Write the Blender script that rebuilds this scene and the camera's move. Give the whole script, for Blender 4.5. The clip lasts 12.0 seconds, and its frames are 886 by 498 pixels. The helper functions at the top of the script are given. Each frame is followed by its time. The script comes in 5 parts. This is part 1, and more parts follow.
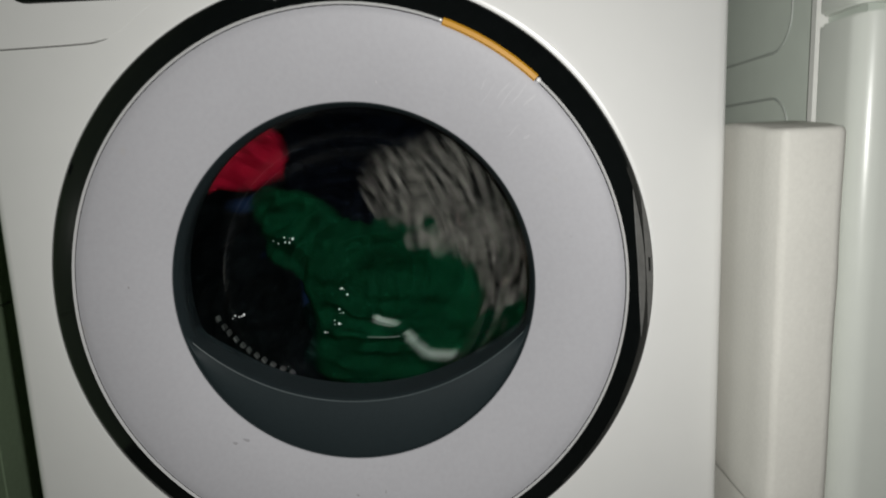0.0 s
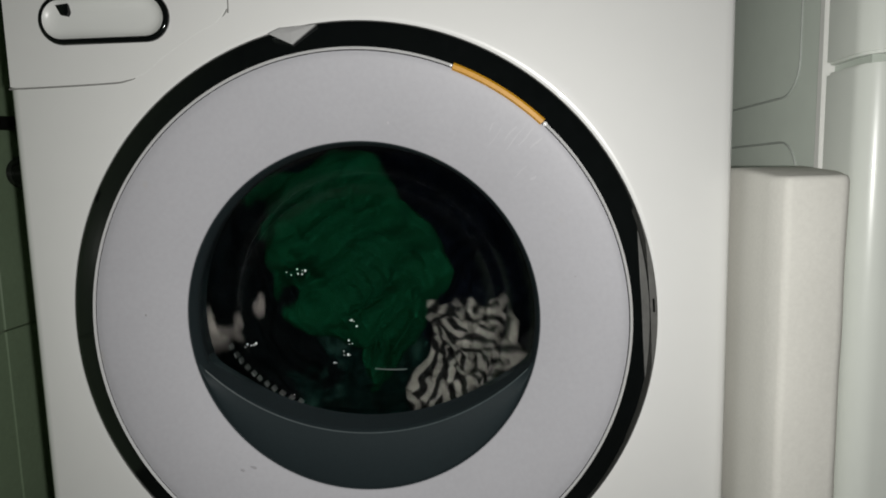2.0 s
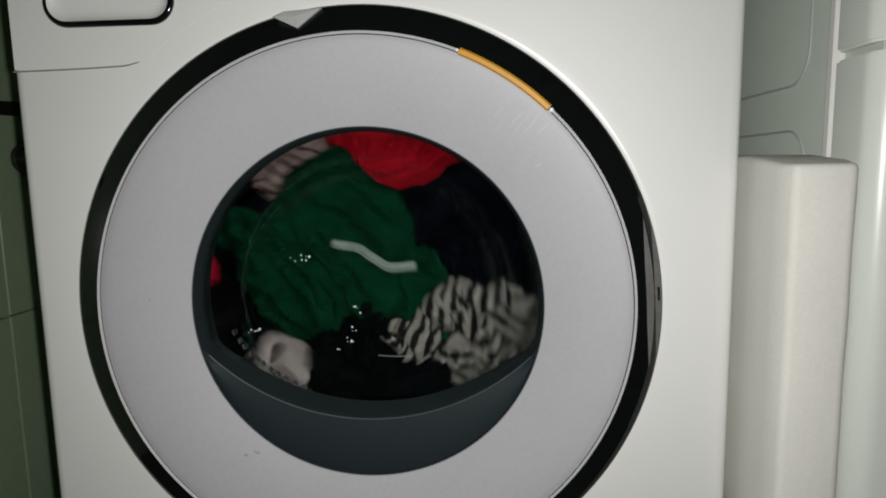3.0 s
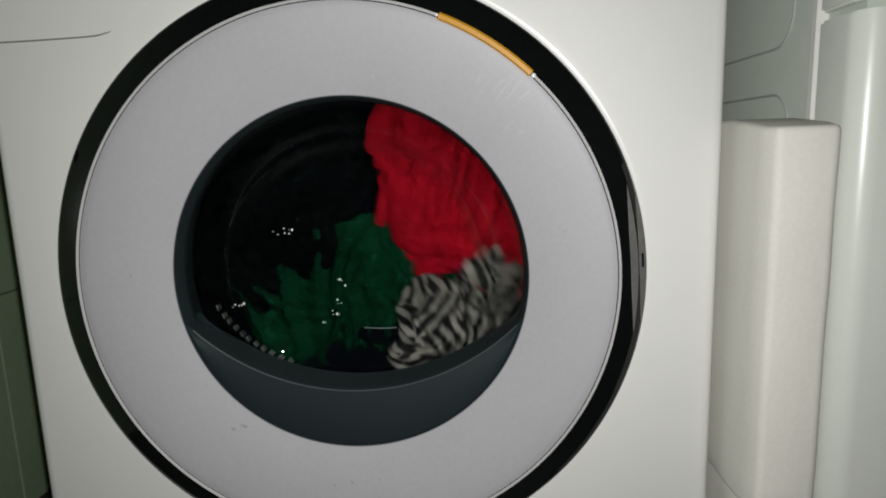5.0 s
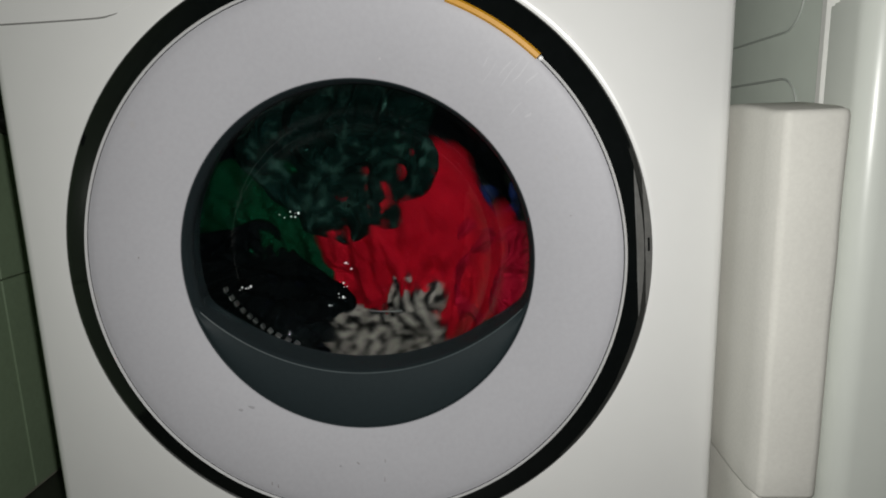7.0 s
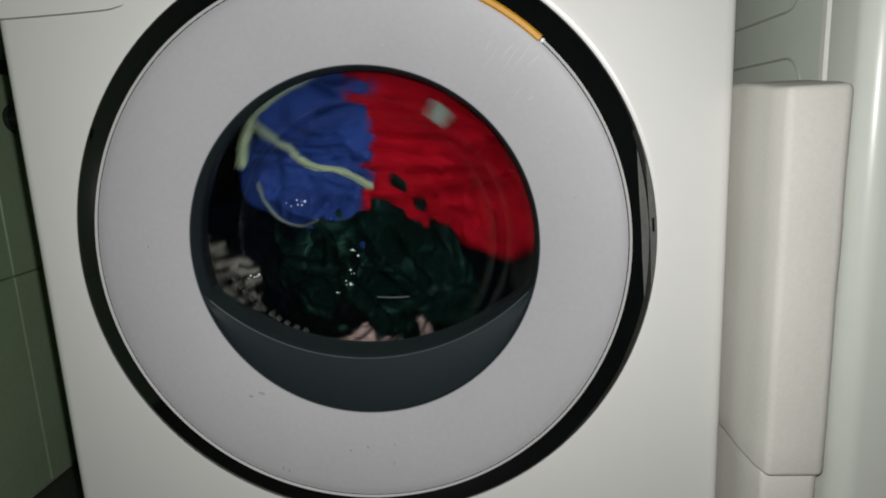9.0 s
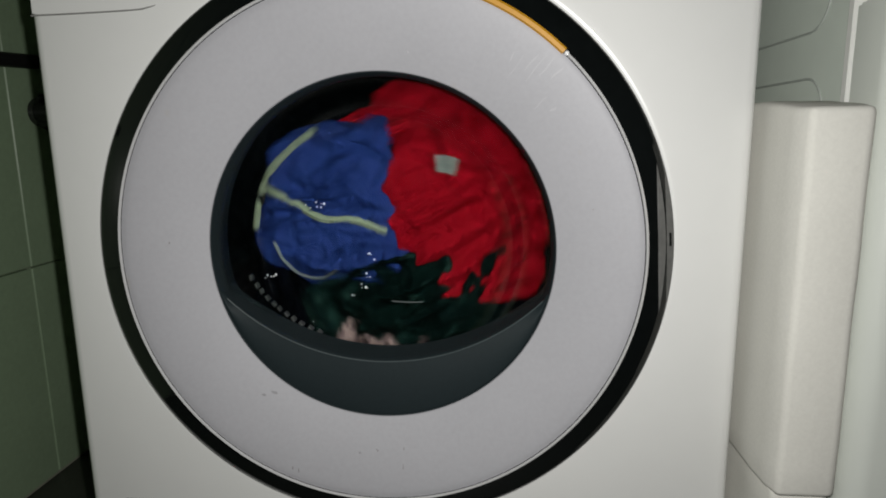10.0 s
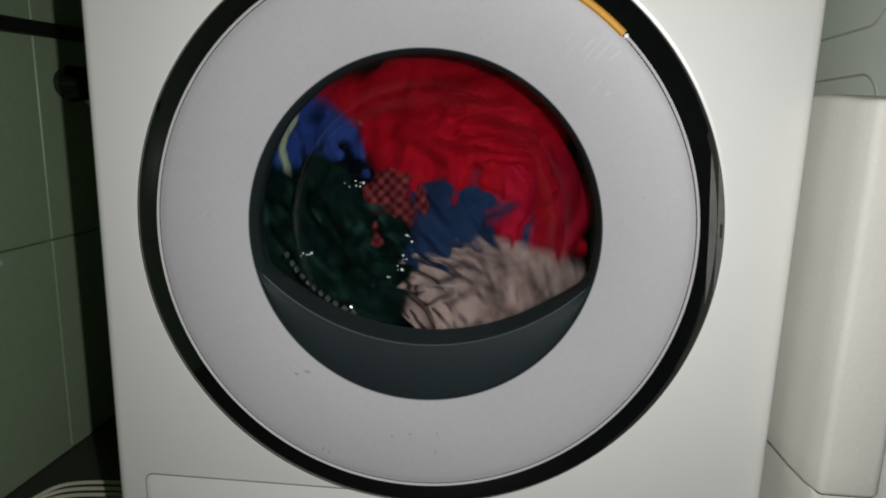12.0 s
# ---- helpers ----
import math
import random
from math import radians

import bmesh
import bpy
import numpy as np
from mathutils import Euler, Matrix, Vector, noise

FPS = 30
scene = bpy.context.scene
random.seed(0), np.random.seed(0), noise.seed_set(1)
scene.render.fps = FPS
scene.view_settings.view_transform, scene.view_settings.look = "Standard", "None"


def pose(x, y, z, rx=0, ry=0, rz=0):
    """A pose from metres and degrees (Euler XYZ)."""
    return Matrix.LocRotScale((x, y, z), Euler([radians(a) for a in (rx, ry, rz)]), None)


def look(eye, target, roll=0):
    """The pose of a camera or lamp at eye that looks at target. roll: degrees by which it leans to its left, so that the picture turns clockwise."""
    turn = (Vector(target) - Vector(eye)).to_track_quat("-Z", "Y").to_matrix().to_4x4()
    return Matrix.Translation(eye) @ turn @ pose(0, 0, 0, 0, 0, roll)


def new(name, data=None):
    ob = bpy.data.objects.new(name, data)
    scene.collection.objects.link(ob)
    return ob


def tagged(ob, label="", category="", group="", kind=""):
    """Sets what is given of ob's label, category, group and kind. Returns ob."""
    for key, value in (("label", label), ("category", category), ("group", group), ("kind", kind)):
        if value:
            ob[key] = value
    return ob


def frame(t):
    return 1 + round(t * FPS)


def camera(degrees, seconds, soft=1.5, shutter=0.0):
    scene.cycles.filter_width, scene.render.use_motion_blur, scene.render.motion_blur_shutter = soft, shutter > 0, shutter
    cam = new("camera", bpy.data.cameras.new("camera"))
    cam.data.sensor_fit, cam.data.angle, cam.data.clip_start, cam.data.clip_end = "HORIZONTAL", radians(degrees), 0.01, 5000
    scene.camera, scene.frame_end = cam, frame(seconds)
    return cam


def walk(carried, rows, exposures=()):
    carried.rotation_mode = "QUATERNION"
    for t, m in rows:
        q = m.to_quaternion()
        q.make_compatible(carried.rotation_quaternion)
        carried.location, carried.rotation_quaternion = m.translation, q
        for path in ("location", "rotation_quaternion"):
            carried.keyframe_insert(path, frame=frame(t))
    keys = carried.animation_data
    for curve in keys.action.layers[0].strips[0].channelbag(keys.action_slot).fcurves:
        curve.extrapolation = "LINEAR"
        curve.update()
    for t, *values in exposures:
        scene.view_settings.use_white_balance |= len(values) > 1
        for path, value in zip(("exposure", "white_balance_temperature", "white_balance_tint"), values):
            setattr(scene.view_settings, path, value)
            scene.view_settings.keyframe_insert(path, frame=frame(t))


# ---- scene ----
cam = camera(71.6, 12.0, soft=1.8, shutter=0.45)
walk(cam, [
    (0.0, pose(0.0824, -0.4967, 0.5385, 81.057, 2.437, 1.100)),
    (0.5, pose(0.0945, -0.5083, 0.5501, 83.086, -0.334, 2.690)),
    (1.0, pose(0.0973, -0.5075, 0.5525, 83.455, 0.863, 3.125)),
    (1.5, pose(0.0972, -0.5060, 0.5528, 83.573, 1.392, 3.503)),
    (2.0, pose(0.0965, -0.5055, 0.5505, 83.296, 1.443, 3.429)),
    (2.5, pose(0.0950, -0.5039, 0.5491, 82.677, 1.583, 3.095)),
    (3.0, pose(0.0953, -0.5044, 0.5460, 82.544, 1.019, 3.776)),
    (5.0, pose(0.1004, -0.5011, 0.5405, 80.279, 1.853, 2.736)),
    (5.5, pose(0.1035, -0.5013, 0.5378, 80.020, 1.893, 2.313)),
    (6.0, pose(0.1064, -0.5005, 0.5392, 79.546, 1.502, 2.493)),
    (6.5, pose(0.1017, -0.5043, 0.5364, 79.518, 1.283, 3.221)),
    (7.0, pose(0.0989, -0.5029, 0.5384, 79.031, 1.716, 3.157)),
    (9.0, pose(0.1008, -0.5087, 0.5282, 78.814, 2.719, 3.711)),
    (9.5, pose(0.1001, -0.5129, 0.5248, 79.247, 1.441, 4.525)),
    (10.0, pose(0.0936, -0.5135, 0.5286, 79.533, 0.780, 4.844)),
    (10.5, pose(0.0898, -0.5155, 0.5226, 80.128, 0.555, 4.959)),
    (11.0, pose(0.0800, -0.5145, 0.5302, 79.068, 0.687, 4.693)),
    (11.5, pose(0.0643, -0.5113, 0.5237, 78.476, -0.516, 4.844)),
    (12.0, pose(0.0572, -0.5101, 0.5169, 79.036, -1.412, 5.290)),
])

# ---- light: the lamp of the hand-held camera, and a dim room at night ----
world = bpy.data.worlds.new("night_room")
world.use_nodes = True
world.node_tree.nodes["Background"].inputs[0].default_value = (0.80, 1.0, 0.78, 1)
world.node_tree.nodes["Background"].inputs[1].default_value = 0.02
scene.world = world
led = bpy.data.lights.new("camera_led", "AREA")
led.shape, led.size, led.energy, led.color = "DISK", 0.009, 2.75, (1.0, 0.99, 0.955)
led_ob = new("camera_led", led)
led_ob.matrix_world = look((0.106, -0.496, 0.545), (0.015, 0.0, 0.43))

CX, CZ = -0.0069, 0.43       # the door's axis
W = 0.2988                   # half the width of the machine


# ---- materials ----
def mat(name, base, rough=0.5, metal=0.0, var=0.06, scale=40.0, bump=0.0, bump_scale=200.0,
        spec=0.5, coat=0.0, stretch=(1, 1, 1), spots=None):
    m = bpy.data.materials.new(name)
    m.use_nodes = True
    n, l = m.node_tree.nodes, m.node_tree.links
    b = n["Principled BSDF"]
    b.inputs["Roughness"].default_value = rough
    b.inputs["Metallic"].default_value = metal
    b.inputs["Specular IOR Level"].default_value = spec
    b.inputs["Coat Weight"].default_value = coat
    b.inputs["Coat Roughness"].default_value = 0.04
    co = n.new("ShaderNodeTexCoord")
    mp = n.new("ShaderNodeMapping")
    mp.inputs["Scale"].default_value = stretch
    l.new(co.outputs["Object"], mp.inputs["Vector"])
    big, fine = n.new("ShaderNodeTexNoise"), n.new("ShaderNodeTexNoise")
    big.inputs["Scale"].default_value, big.inputs["Detail"].default_value = scale * 0.25, 4
    fine.inputs["Scale"].default_value, fine.inputs["Detail"].default_value = scale * 6, 3
    for t in (big, fine):
        l.new(mp.outputs[0], t.inputs["Vector"])
    mixn = n.new("ShaderNodeMath")
    mixn.operation = "ADD"
    l.new(big.outputs["Fac"], mixn.inputs[0])
    l.new(fine.outputs["Fac"], mixn.inputs[1])
    ramp = n.new("ShaderNodeValToRGB")
    ramp.color_ramp.elements[0].position, ramp.color_ramp.elements[1].position = 0.3, 0.7
    half = n.new("ShaderNodeMath")
    half.operation, half.inputs[1].default_value = "MULTIPLY", 0.5
    l.new(mixn.outputs[0], half.inputs[0])
    l.new(half.outputs[0], ramp.inputs[0])
    ramp.color_ramp.elements[0].color = (*[c * (1 - var) for c in base], 1)
    ramp.color_ramp.elements[1].color = (*[min(1, c * (1 + var)) for c in base], 1)
    colour = ramp.outputs[0]
    if spots:                                # (colour, scale, threshold): small stains
        sp = n.new("ShaderNodeTexNoise")
        sp.inputs["Scale"].default_value, sp.inputs["Detail"].default_value = spots[1], 2
        l.new(mp.outputs[0], sp.inputs["Vector"])
        sr = n.new("ShaderNodeValToRGB")
        sr.color_ramp.elements[0].position, sr.color_ramp.elements[1].position = spots[2], spots[2] + 0.05
        l.new(sp.outputs["Fac"], sr.inputs[0])
        mx = n.new("ShaderNodeMix")
        mx.data_type = "RGBA"
        l.new(sr.outputs[0], mx.inputs[0])
        l.new(colour, mx.inputs[6])
        mx.inputs[7].default_value = (*spots[0], 1)
        colour = mx.outputs[2]
    l.new(colour, b.inputs["Base Color"])
    if bump:
        bn = n.new("ShaderNodeTexNoise")
        bn.inputs["Scale"].default_value, bn.inputs["Detail"].default_value = bump_scale, 4
        l.new(mp.outputs[0], bn.inputs["Vector"])
        bp = n.new("ShaderNodeBump")
        bp.inputs["Strength"].default_value, bp.inputs["Distance"].default_value = bump, 0.002
        l.new(bn.outputs["Fac"], bp.inputs["Height"])
        l.new(bp.outputs[0], b.inputs["Normal"])
    return m


def cloth_mat(name, base, var=0.25, weave=900.0, stripes=None, check=None, rough=0.85, blotch=None, crease=19.0):
    """Wet cloth. stripes: (second colour, spacing, warp, share of the second colour, folds, their turn)."""
    m = mat(name, base, rough, 0, var, 60, 0.10, weave, spec=0.035)
    n, l = m.node_tree.nodes, m.node_tree.links
    b = n["Principled BSDF"]
    src = b.inputs["Base Color"].links[0].from_socket
    co = n.new("ShaderNodeTexCoord")
    # creases
    cr = n.new("ShaderNodeTexNoise")
    cr.inputs["Scale"].default_value, cr.inputs["Detail"].default_value, cr.inputs["Distortion"].default_value = crease, 2.0, 2.2
    l.new(co.outputs["Object"], cr.inputs["Vector"])
    fold = n.new("ShaderNodeMath")
    fold.operation = "PINGPONG"
    fold.inputs[1].default_value = 0.22
    l.new(cr.outputs["Fac"], fold.inputs[0])
    cb = n.new("ShaderNodeBump")
    cb.inputs["Strength"].default_value, cb.inputs["Distance"].default_value = 0.45, 0.022
    l.new(fold.outputs[0], cb.inputs["Height"])
    l.new(b.inputs["Normal"].links[0].from_socket, cb.inputs["Normal"])
    l.new(cb.outputs[0], b.inputs["Normal"])
    if stripes:
        wn = n.new("ShaderNodeTexNoise")
        wn.inputs["Scale"].default_value, wn.inputs["Detail"].default_value = 24, 2.2
        l.new(co.outputs["Object"], wn.inputs["Vector"])
        sub = n.new("ShaderNodeVectorMath")
        sub.operation = "SUBTRACT"
        sub.inputs[1].default_value = (0.5, 0.5, 0.5)
        l.new(wn.outputs["Color"], sub.inputs[0])
        sc = n.new("ShaderNodeVectorMath")
        sc.operation = "SCALE"
        sc.inputs["Scale"].default_value = stripes[2]
        l.new(sub.outputs[0], sc.inputs[0])
        ad = n.new("ShaderNodeVectorMath")
        ad.operation = "ADD"
        l.new(co.outputs["Object"], ad.inputs[0])
        l.new(sc.outputs[0], ad.inputs[1])
        cell = n.new("ShaderNodeTexVoronoi")     # each fold turns the stripes its own way
        cell.inputs["Scale"].default_value = stripes[4]
        l.new(ad.outputs[0], cell.inputs["Vector"])
        hue = n.new("ShaderNodeSeparateColor")
        l.new(cell.outputs["Color"], hue.inputs[0])
        ang = n.new("ShaderNodeMapRange")
        ang.inputs["To Min"].default_value, ang.inputs["To Max"].default_value = -stripes[5], stripes[5]
        l.new(hue.outputs[0], ang.inputs["Value"])
        rot = n.new("ShaderNodeVectorRotate")
        rot.rotation_type = "Y_AXIS"
        l.new(ad.outputs[0], rot.inputs["Vector"])
        l.new(ang.outputs[0], rot.inputs["Angle"])
        wv = n.new("ShaderNodeTexWave")
        wv.wave_type, wv.bands_direction = "BANDS", "Z"
        wv.inputs["Scale"].default_value = stripes[1]
        wv.inputs["Distortion"].default_value = 0.8
        wv.inputs["Detail"].default_value = 1
        l.new(rot.outputs[0], wv.inputs["Vector"])
        rim = n.new("ShaderNodeTexVoronoi")
        rim.feature = "DISTANCE_TO_EDGE"
        rim.inputs["Scale"].default_value = stripes[4]
        l.new(ad.outputs[0], rim.inputs["Vector"])
        eb = n.new("ShaderNodeBump")
        eb.inputs["Strength"].default_value, eb.inputs["Distance"].default_value = 0.7, 0.012
        l.new(rim.outputs["Distance"], eb.inputs["Height"])
        l.new(b.inputs["Normal"].links[0].from_socket, eb.inputs["Normal"])
        l.new(eb.outputs[0], b.inputs["Normal"])
        rp = n.new("ShaderNodeValToRGB")
        rp.color_ramp.elements[0].position = stripes[3] - 0.06
        rp.color_ramp.elements[1].position = stripes[3] + 0.06
        rp.color_ramp.elements[0].color, rp.color_ramp.elements[1].color = (1, 1, 1, 1), (0, 0, 0, 1)
        l.new(wv.outputs["Fac"], rp.inputs[0])
        mx = n.new("ShaderNodeMix")
        mx.data_type = "RGBA"
        l.new(rp.outputs[0], mx.inputs[0])
        l.new(src, mx.inputs[6])
        mx.inputs[7].default_value = (*stripes[0], 1)
        src = mx.outputs[2]
    if check:
        ck = n.new("ShaderNodeTexChecker")
        ck.inputs["Scale"].default_value = check[1]
        flat = n.new("ShaderNodeVectorMath")
        flat.operation = "MULTIPLY_ADD"
        flat.inputs[1].default_value, flat.inputs[2].default_value = (1, 0, 1), (0.5, 0.5013, 0.5)
        l.new(co.outputs["Object"], flat.inputs[0])
        l.new(flat.outputs[0], ck.inputs["Vector"])
        mx = n.new("ShaderNodeMix")
        mx.data_type = "RGBA"
        l.new(ck.outputs["Fac"], mx.inputs[0])
        l.new(src, mx.inputs[6])
        mx.inputs[7].default_value = (*check[0], 1)
        src = mx.outputs[2]
    if blotch:                               # (colour, scale, threshold): a printed pattern
        bn = n.new("ShaderNodeTexNoise")
        bn.inputs["Scale"].default_value, bn.inputs["Detail"].default_value = blotch[1], 5
        bn.inputs["Distortion"].default_value = 1.2
        l.new(co.outputs["Object"], bn.inputs["Vector"])
        br = n.new("ShaderNodeValToRGB")
        br.color_ramp.elements[0].position, br.color_ramp.elements[1].position = blotch[2], blotch[2] + 0.16
        l.new(bn.outputs["Fac"], br.inputs[0])
        mx = n.new("ShaderNodeMix")
        mx.data_type = "RGBA"
        l.new(br.outputs[0], mx.inputs[0])
        l.new(src, mx.inputs[6])
        mx.inputs[7].default_value = (*blotch[0], 1)
        src = mx.outputs[2]
    l.new(src, b.inputs["Base Color"])
    return m


ENAMEL = mat("white_enamel", (0.735, 0.737, 0.722), 0.28, 0, 0.015, 6, 0.02, 300, coat=0.3)
DRAWER = mat("white_drawer_plastic", (0.69, 0.70, 0.68), 0.33, 0, 0.015, 6, 0.02, 300)
SILVER = mat("silver_painted_plastic", (0.362, 0.360, 0.384), 0.58, 0.07, 0.05, 45, 0.05, 1500,
             spots=((0.36, 0.35, 0.35), 38, 0.735))
BLACK = mat("glossy_black_plastic", (0.004, 0.005, 0.005), 0.09, 0, 0.2, 20, 0.0)
GREYGLOSS = mat("smoky_grey_plastic", (0.12, 0.12, 0.116), 0.3, 0.0, 0.25, 30)
DARKCHROME = mat("dark_chrome", (0.10, 0.10, 0.10), 0.15, 0.9, 0.2, 60)
CHROME = mat("satin_chrome", (0.74, 0.74, 0.74), 0.18, 0.42, 0.05, 60)
GLINT = mat("chrome_glint_white", (0.95, 0.95, 0.95), 0.22, 0.2, 0.05, 60)
AMBER = mat("amber_plastic", (0.52, 0.245, 0.001), 0.42, 0, 0.12, 60, coat=0.25)
COVER_EDGE = mat("charcoal_lip_highlight", (0.05, 0.065, 0.068), 0.4, 0, 0.2, 60)
CHARCOAL = mat("charcoal_plastic", (0.0155, 0.0225, 0.0250), 0.55, 0, 0.08, 40, 0.08, 1200, spec=0.12)
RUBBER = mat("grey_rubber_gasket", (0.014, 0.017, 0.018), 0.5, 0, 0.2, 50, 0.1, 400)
RIB = mat("pale_gasket_rib", (0.05, 0.055, 0.052), 0.55, 0, 0.2, 300)
# darkened steel: the dimness inside the drum is put into its colour
STEEL = mat("dimmed_drum_steel", (0.05, 0.053, 0.056), 0.45, 0.9, 0.1, 80)
DARK = mat("dark_gap", (0.02, 0.02, 0.02), 0.7, 0, 0.1, 50)
PRESS = mat("pressed_line_shade", (0.41, 0.44, 0.41), 0.5, 0, 0.1, 90)
SEAM = mat("seam_shadow_line", (0.24, 0.24, 0.23), 0.7, 0, 0.1, 90)
FOAM = mat("polystyrene_foam", (0.70, 0.69, 0.64), 0.85, 0, 0.05, 60, 0.12, 260, spec=0.2)
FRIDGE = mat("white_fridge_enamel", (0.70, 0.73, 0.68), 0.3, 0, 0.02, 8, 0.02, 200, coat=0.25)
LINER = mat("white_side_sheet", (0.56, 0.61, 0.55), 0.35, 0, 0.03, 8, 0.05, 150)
TILE = mat("glazed_wall_tile", (0.30, 0.40, 0.26), 0.32, 0, 0.10, 22, 0.05, 60)
GROUT = mat("pale_grout", (0.36, 0.37, 0.29), 0.9, 0, 0.2, 300)
FLOOR = mat("dark_floor_tile", (0.035, 0.038, 0.03), 0.5, 0, 0.25, 30, 0.1, 90)
PLASTER = mat("painted_plaster", (0.30, 0.32, 0.28), 0.8, 0, 0.05, 10, 0.1, 80)
CABLE_B = mat("black_hose_rubber", (0.01, 0.01, 0.01), 0.45, 0, 0.2, 90)
CABLE_W = mat("white_cable_sheath", (0.50, 0.49, 0.39), 0.5, 0, 0.1, 90)
SMUDGE = mat("grey_smudge", (0.345, 0.34, 0.36), 0.6, 0, 0.1, 300)
STREAK = mat("dried_water_streak", (0.405, 0.403, 0.425), 0.5, 0, 0.1, 300)
DIRT = mat("grime_fleck", (0.27, 0.26, 0.26), 0.8, 0, 0.3, 400)

GLASS = bpy.data.materials.new("door_glass")
GLASS.use_nodes = True
gb = GLASS.node_tree.nodes["Principled BSDF"]
gb.inputs["Transmission Weight"].default_value = 1.0
gb.inputs["Roughness"].default_value = 0.0
gb.inputs["IOR"].default_value = 1.42
gb.inputs["Base Color"].default_value = (0.53, 0.55, 0.55, 1)
# near-white colour for the lamp's glints on the glass
GLASS_GLINT = mat("lamp_glint_white", (0.85, 0.87, 0.87), 0.15, 0, 0.05, 300, coat=1.0)
GLINT_ARC = mat("lamp_glint_grey", (0.11, 0.12, 0.12), 0.15, 0, 0.3, 200, coat=1.0)

C_RED = cloth_mat("red_cotton", (0.205, 0.0018, 0.0065), 0.3)
C_CRIMSON = cloth_mat("crimson_cotton", (0.20, 0.003, 0.013), 0.3)
C_CHECK = cloth_mat("red_check_cotton", (0.05, 0.002, 0.004), 0.2, check=((0.12, 0.028, 0.03), 165))
C_GREEN = cloth_mat("green_cotton", (0.0005, 0.0185, 0.0075), 0.35)
C_TEAL = cloth_mat("dark_green_patterned_fabric", (0.0008, 0.0058, 0.0048), 0.3, blotch=((0.018, 0.05, 0.04), 42, 0.54))
C_NAVY = cloth_mat("black_navy_cotton", (0.0006, 0.0013, 0.0030), 0.4)
C_BLACK = cloth_mat("black_cotton", (0.0006, 0.0014, 0.0017), 0.4)
C_BLUE = cloth_mat("blue_nylon", (0.012, 0.029, 0.132), 0.25, rough=0.6)
C_DENIM = cloth_mat("dark_blue_cotton", (0.007, 0.0175, 0.048), 0.25)
C_PIPE = cloth_mat("pale_lime_piping", (0.22, 0.27, 0.18), 0.2)
C_ZEBRA = cloth_mat("black_and_white_striped_jersey", (0.165, 0.155, 0.14), 0.25, stripes=((0.008, 0.008, 0.008), 25, 0.030, 0.50, 24, 1.5))
C_BEIGE = cloth_mat("pinkish_striped_jersey", (0.225, 0.165, 0.155), 0.2, stripes=((0.02, 0.012, 0.015), 26, 0.022, 0.13, 22, 0.75))
C_GREY = cloth_mat("greyish_white_cotton", (0.20, 0.175, 0.165), 0.2)
C_TAG = cloth_mat("white_satin_label", (0.17, 0.20, 0.18), 0.15, rough=0.5)


# ---- mesh helpers ----
def part(name, bm, material, parent=None, label="", smooth=True):
    me = bpy.data.meshes.new(name)
    bm.normal_update()
    bm.to_mesh(me)
    bm.free()
    me.materials.append(material)
    if smooth:
        for p in me.polygons:
            p.use_smooth = True
        me.set_sharp_from_angle(angle=radians(38))
    ob = new(name, me)
    if parent:
        ob.parent = parent
    if label:
        tagged(ob, label)
    return ob


def box(bm, x0, x1, y0, y1, z0, z1, bevel=0.0, seg=2):
    made = bmesh.ops.create_cube(bm, size=1.0, matrix=Matrix.LocRotScale(
        ((x0 + x1) / 2, (y0 + y1) / 2, (z0 + z1) / 2), None, (x1 - x0, y1 - y0, z1 - z0)))
    if bevel:
        es = {e for v in made["verts"] for e in v.link_edges}
        bmesh.ops.bevel(bm, geom=list(es), offset=bevel, segments=seg, affect="EDGES", profile=0.5)
    return bm


def boxed(*a, **k):
    return box(bmesh.new(), *a, **k)


def lathe(profile, a0=0.0, a1=360.0, n=160, close=False):
    """Sweep (radius, y) about the door's axis from a0 to a1 degrees, anticlockwise as seen from the front."""
    bm = bmesh.new()
    full = abs(a1 - a0) >= 359.9
    rings = []
    for i in range(n if full else n + 1):
        a = radians(a0 + (a1 - a0) * i / n)
        rings.append([bm.verts.new((CX + r * math.cos(a), y, CZ + r * math.sin(a))) for r, y in profile])
    k = len(profile)
    for i in range(n):
        p, q = rings[i], rings[(i + 1) % len(rings)]
        for j in range(k if close else k - 1):
            bm.faces.new((p[j], p[(j + 1) % k], q[(j + 1) % k], q[j]))
    if close and not full:
        bm.faces.new(rings[0])
        bm.faces.new(rings[-1][::-1])
    bmesh.ops.recalc_face_normals(bm, faces=bm.faces)
    return bm


def tube(points, radius, n=10, closed=False):
    bm = bmesh.new()
    pts = [Vector(p) for p in points]
    rings = []
    for i, p in enumerate(pts):
        a = pts[i - 1] if (i or closed) else p
        b = pts[(i + 1) % len(pts)] if (i + 1 < len(pts) or closed) else p
        d = (b - a).normalized()
        u = d.orthogonal().normalized() if i == 0 else (side - d * side.dot(d)).normalized()
        side = u
        w = d.cross(u)
        rings.append([bm.verts.new(p + radius * (math.cos(2 * math.pi * j / n) * u + math.sin(2 * math.pi * j / n) * w)) for j in range(n)])
    for i in range(len(rings) if closed else len(rings) - 1):
        p, q = rings[i], rings[(i + 1) % len(rings)]
        for j in range(n):
            bm.faces.new((p[j], p[(j + 1) % n], q[(j + 1) % n], q[j]))
    if not closed:
        bm.faces.new(rings[0][::-1])
        bm.faces.new(rings[-1])
    bmesh.ops.recalc_face_normals(bm, faces=bm.faces)
    return bm


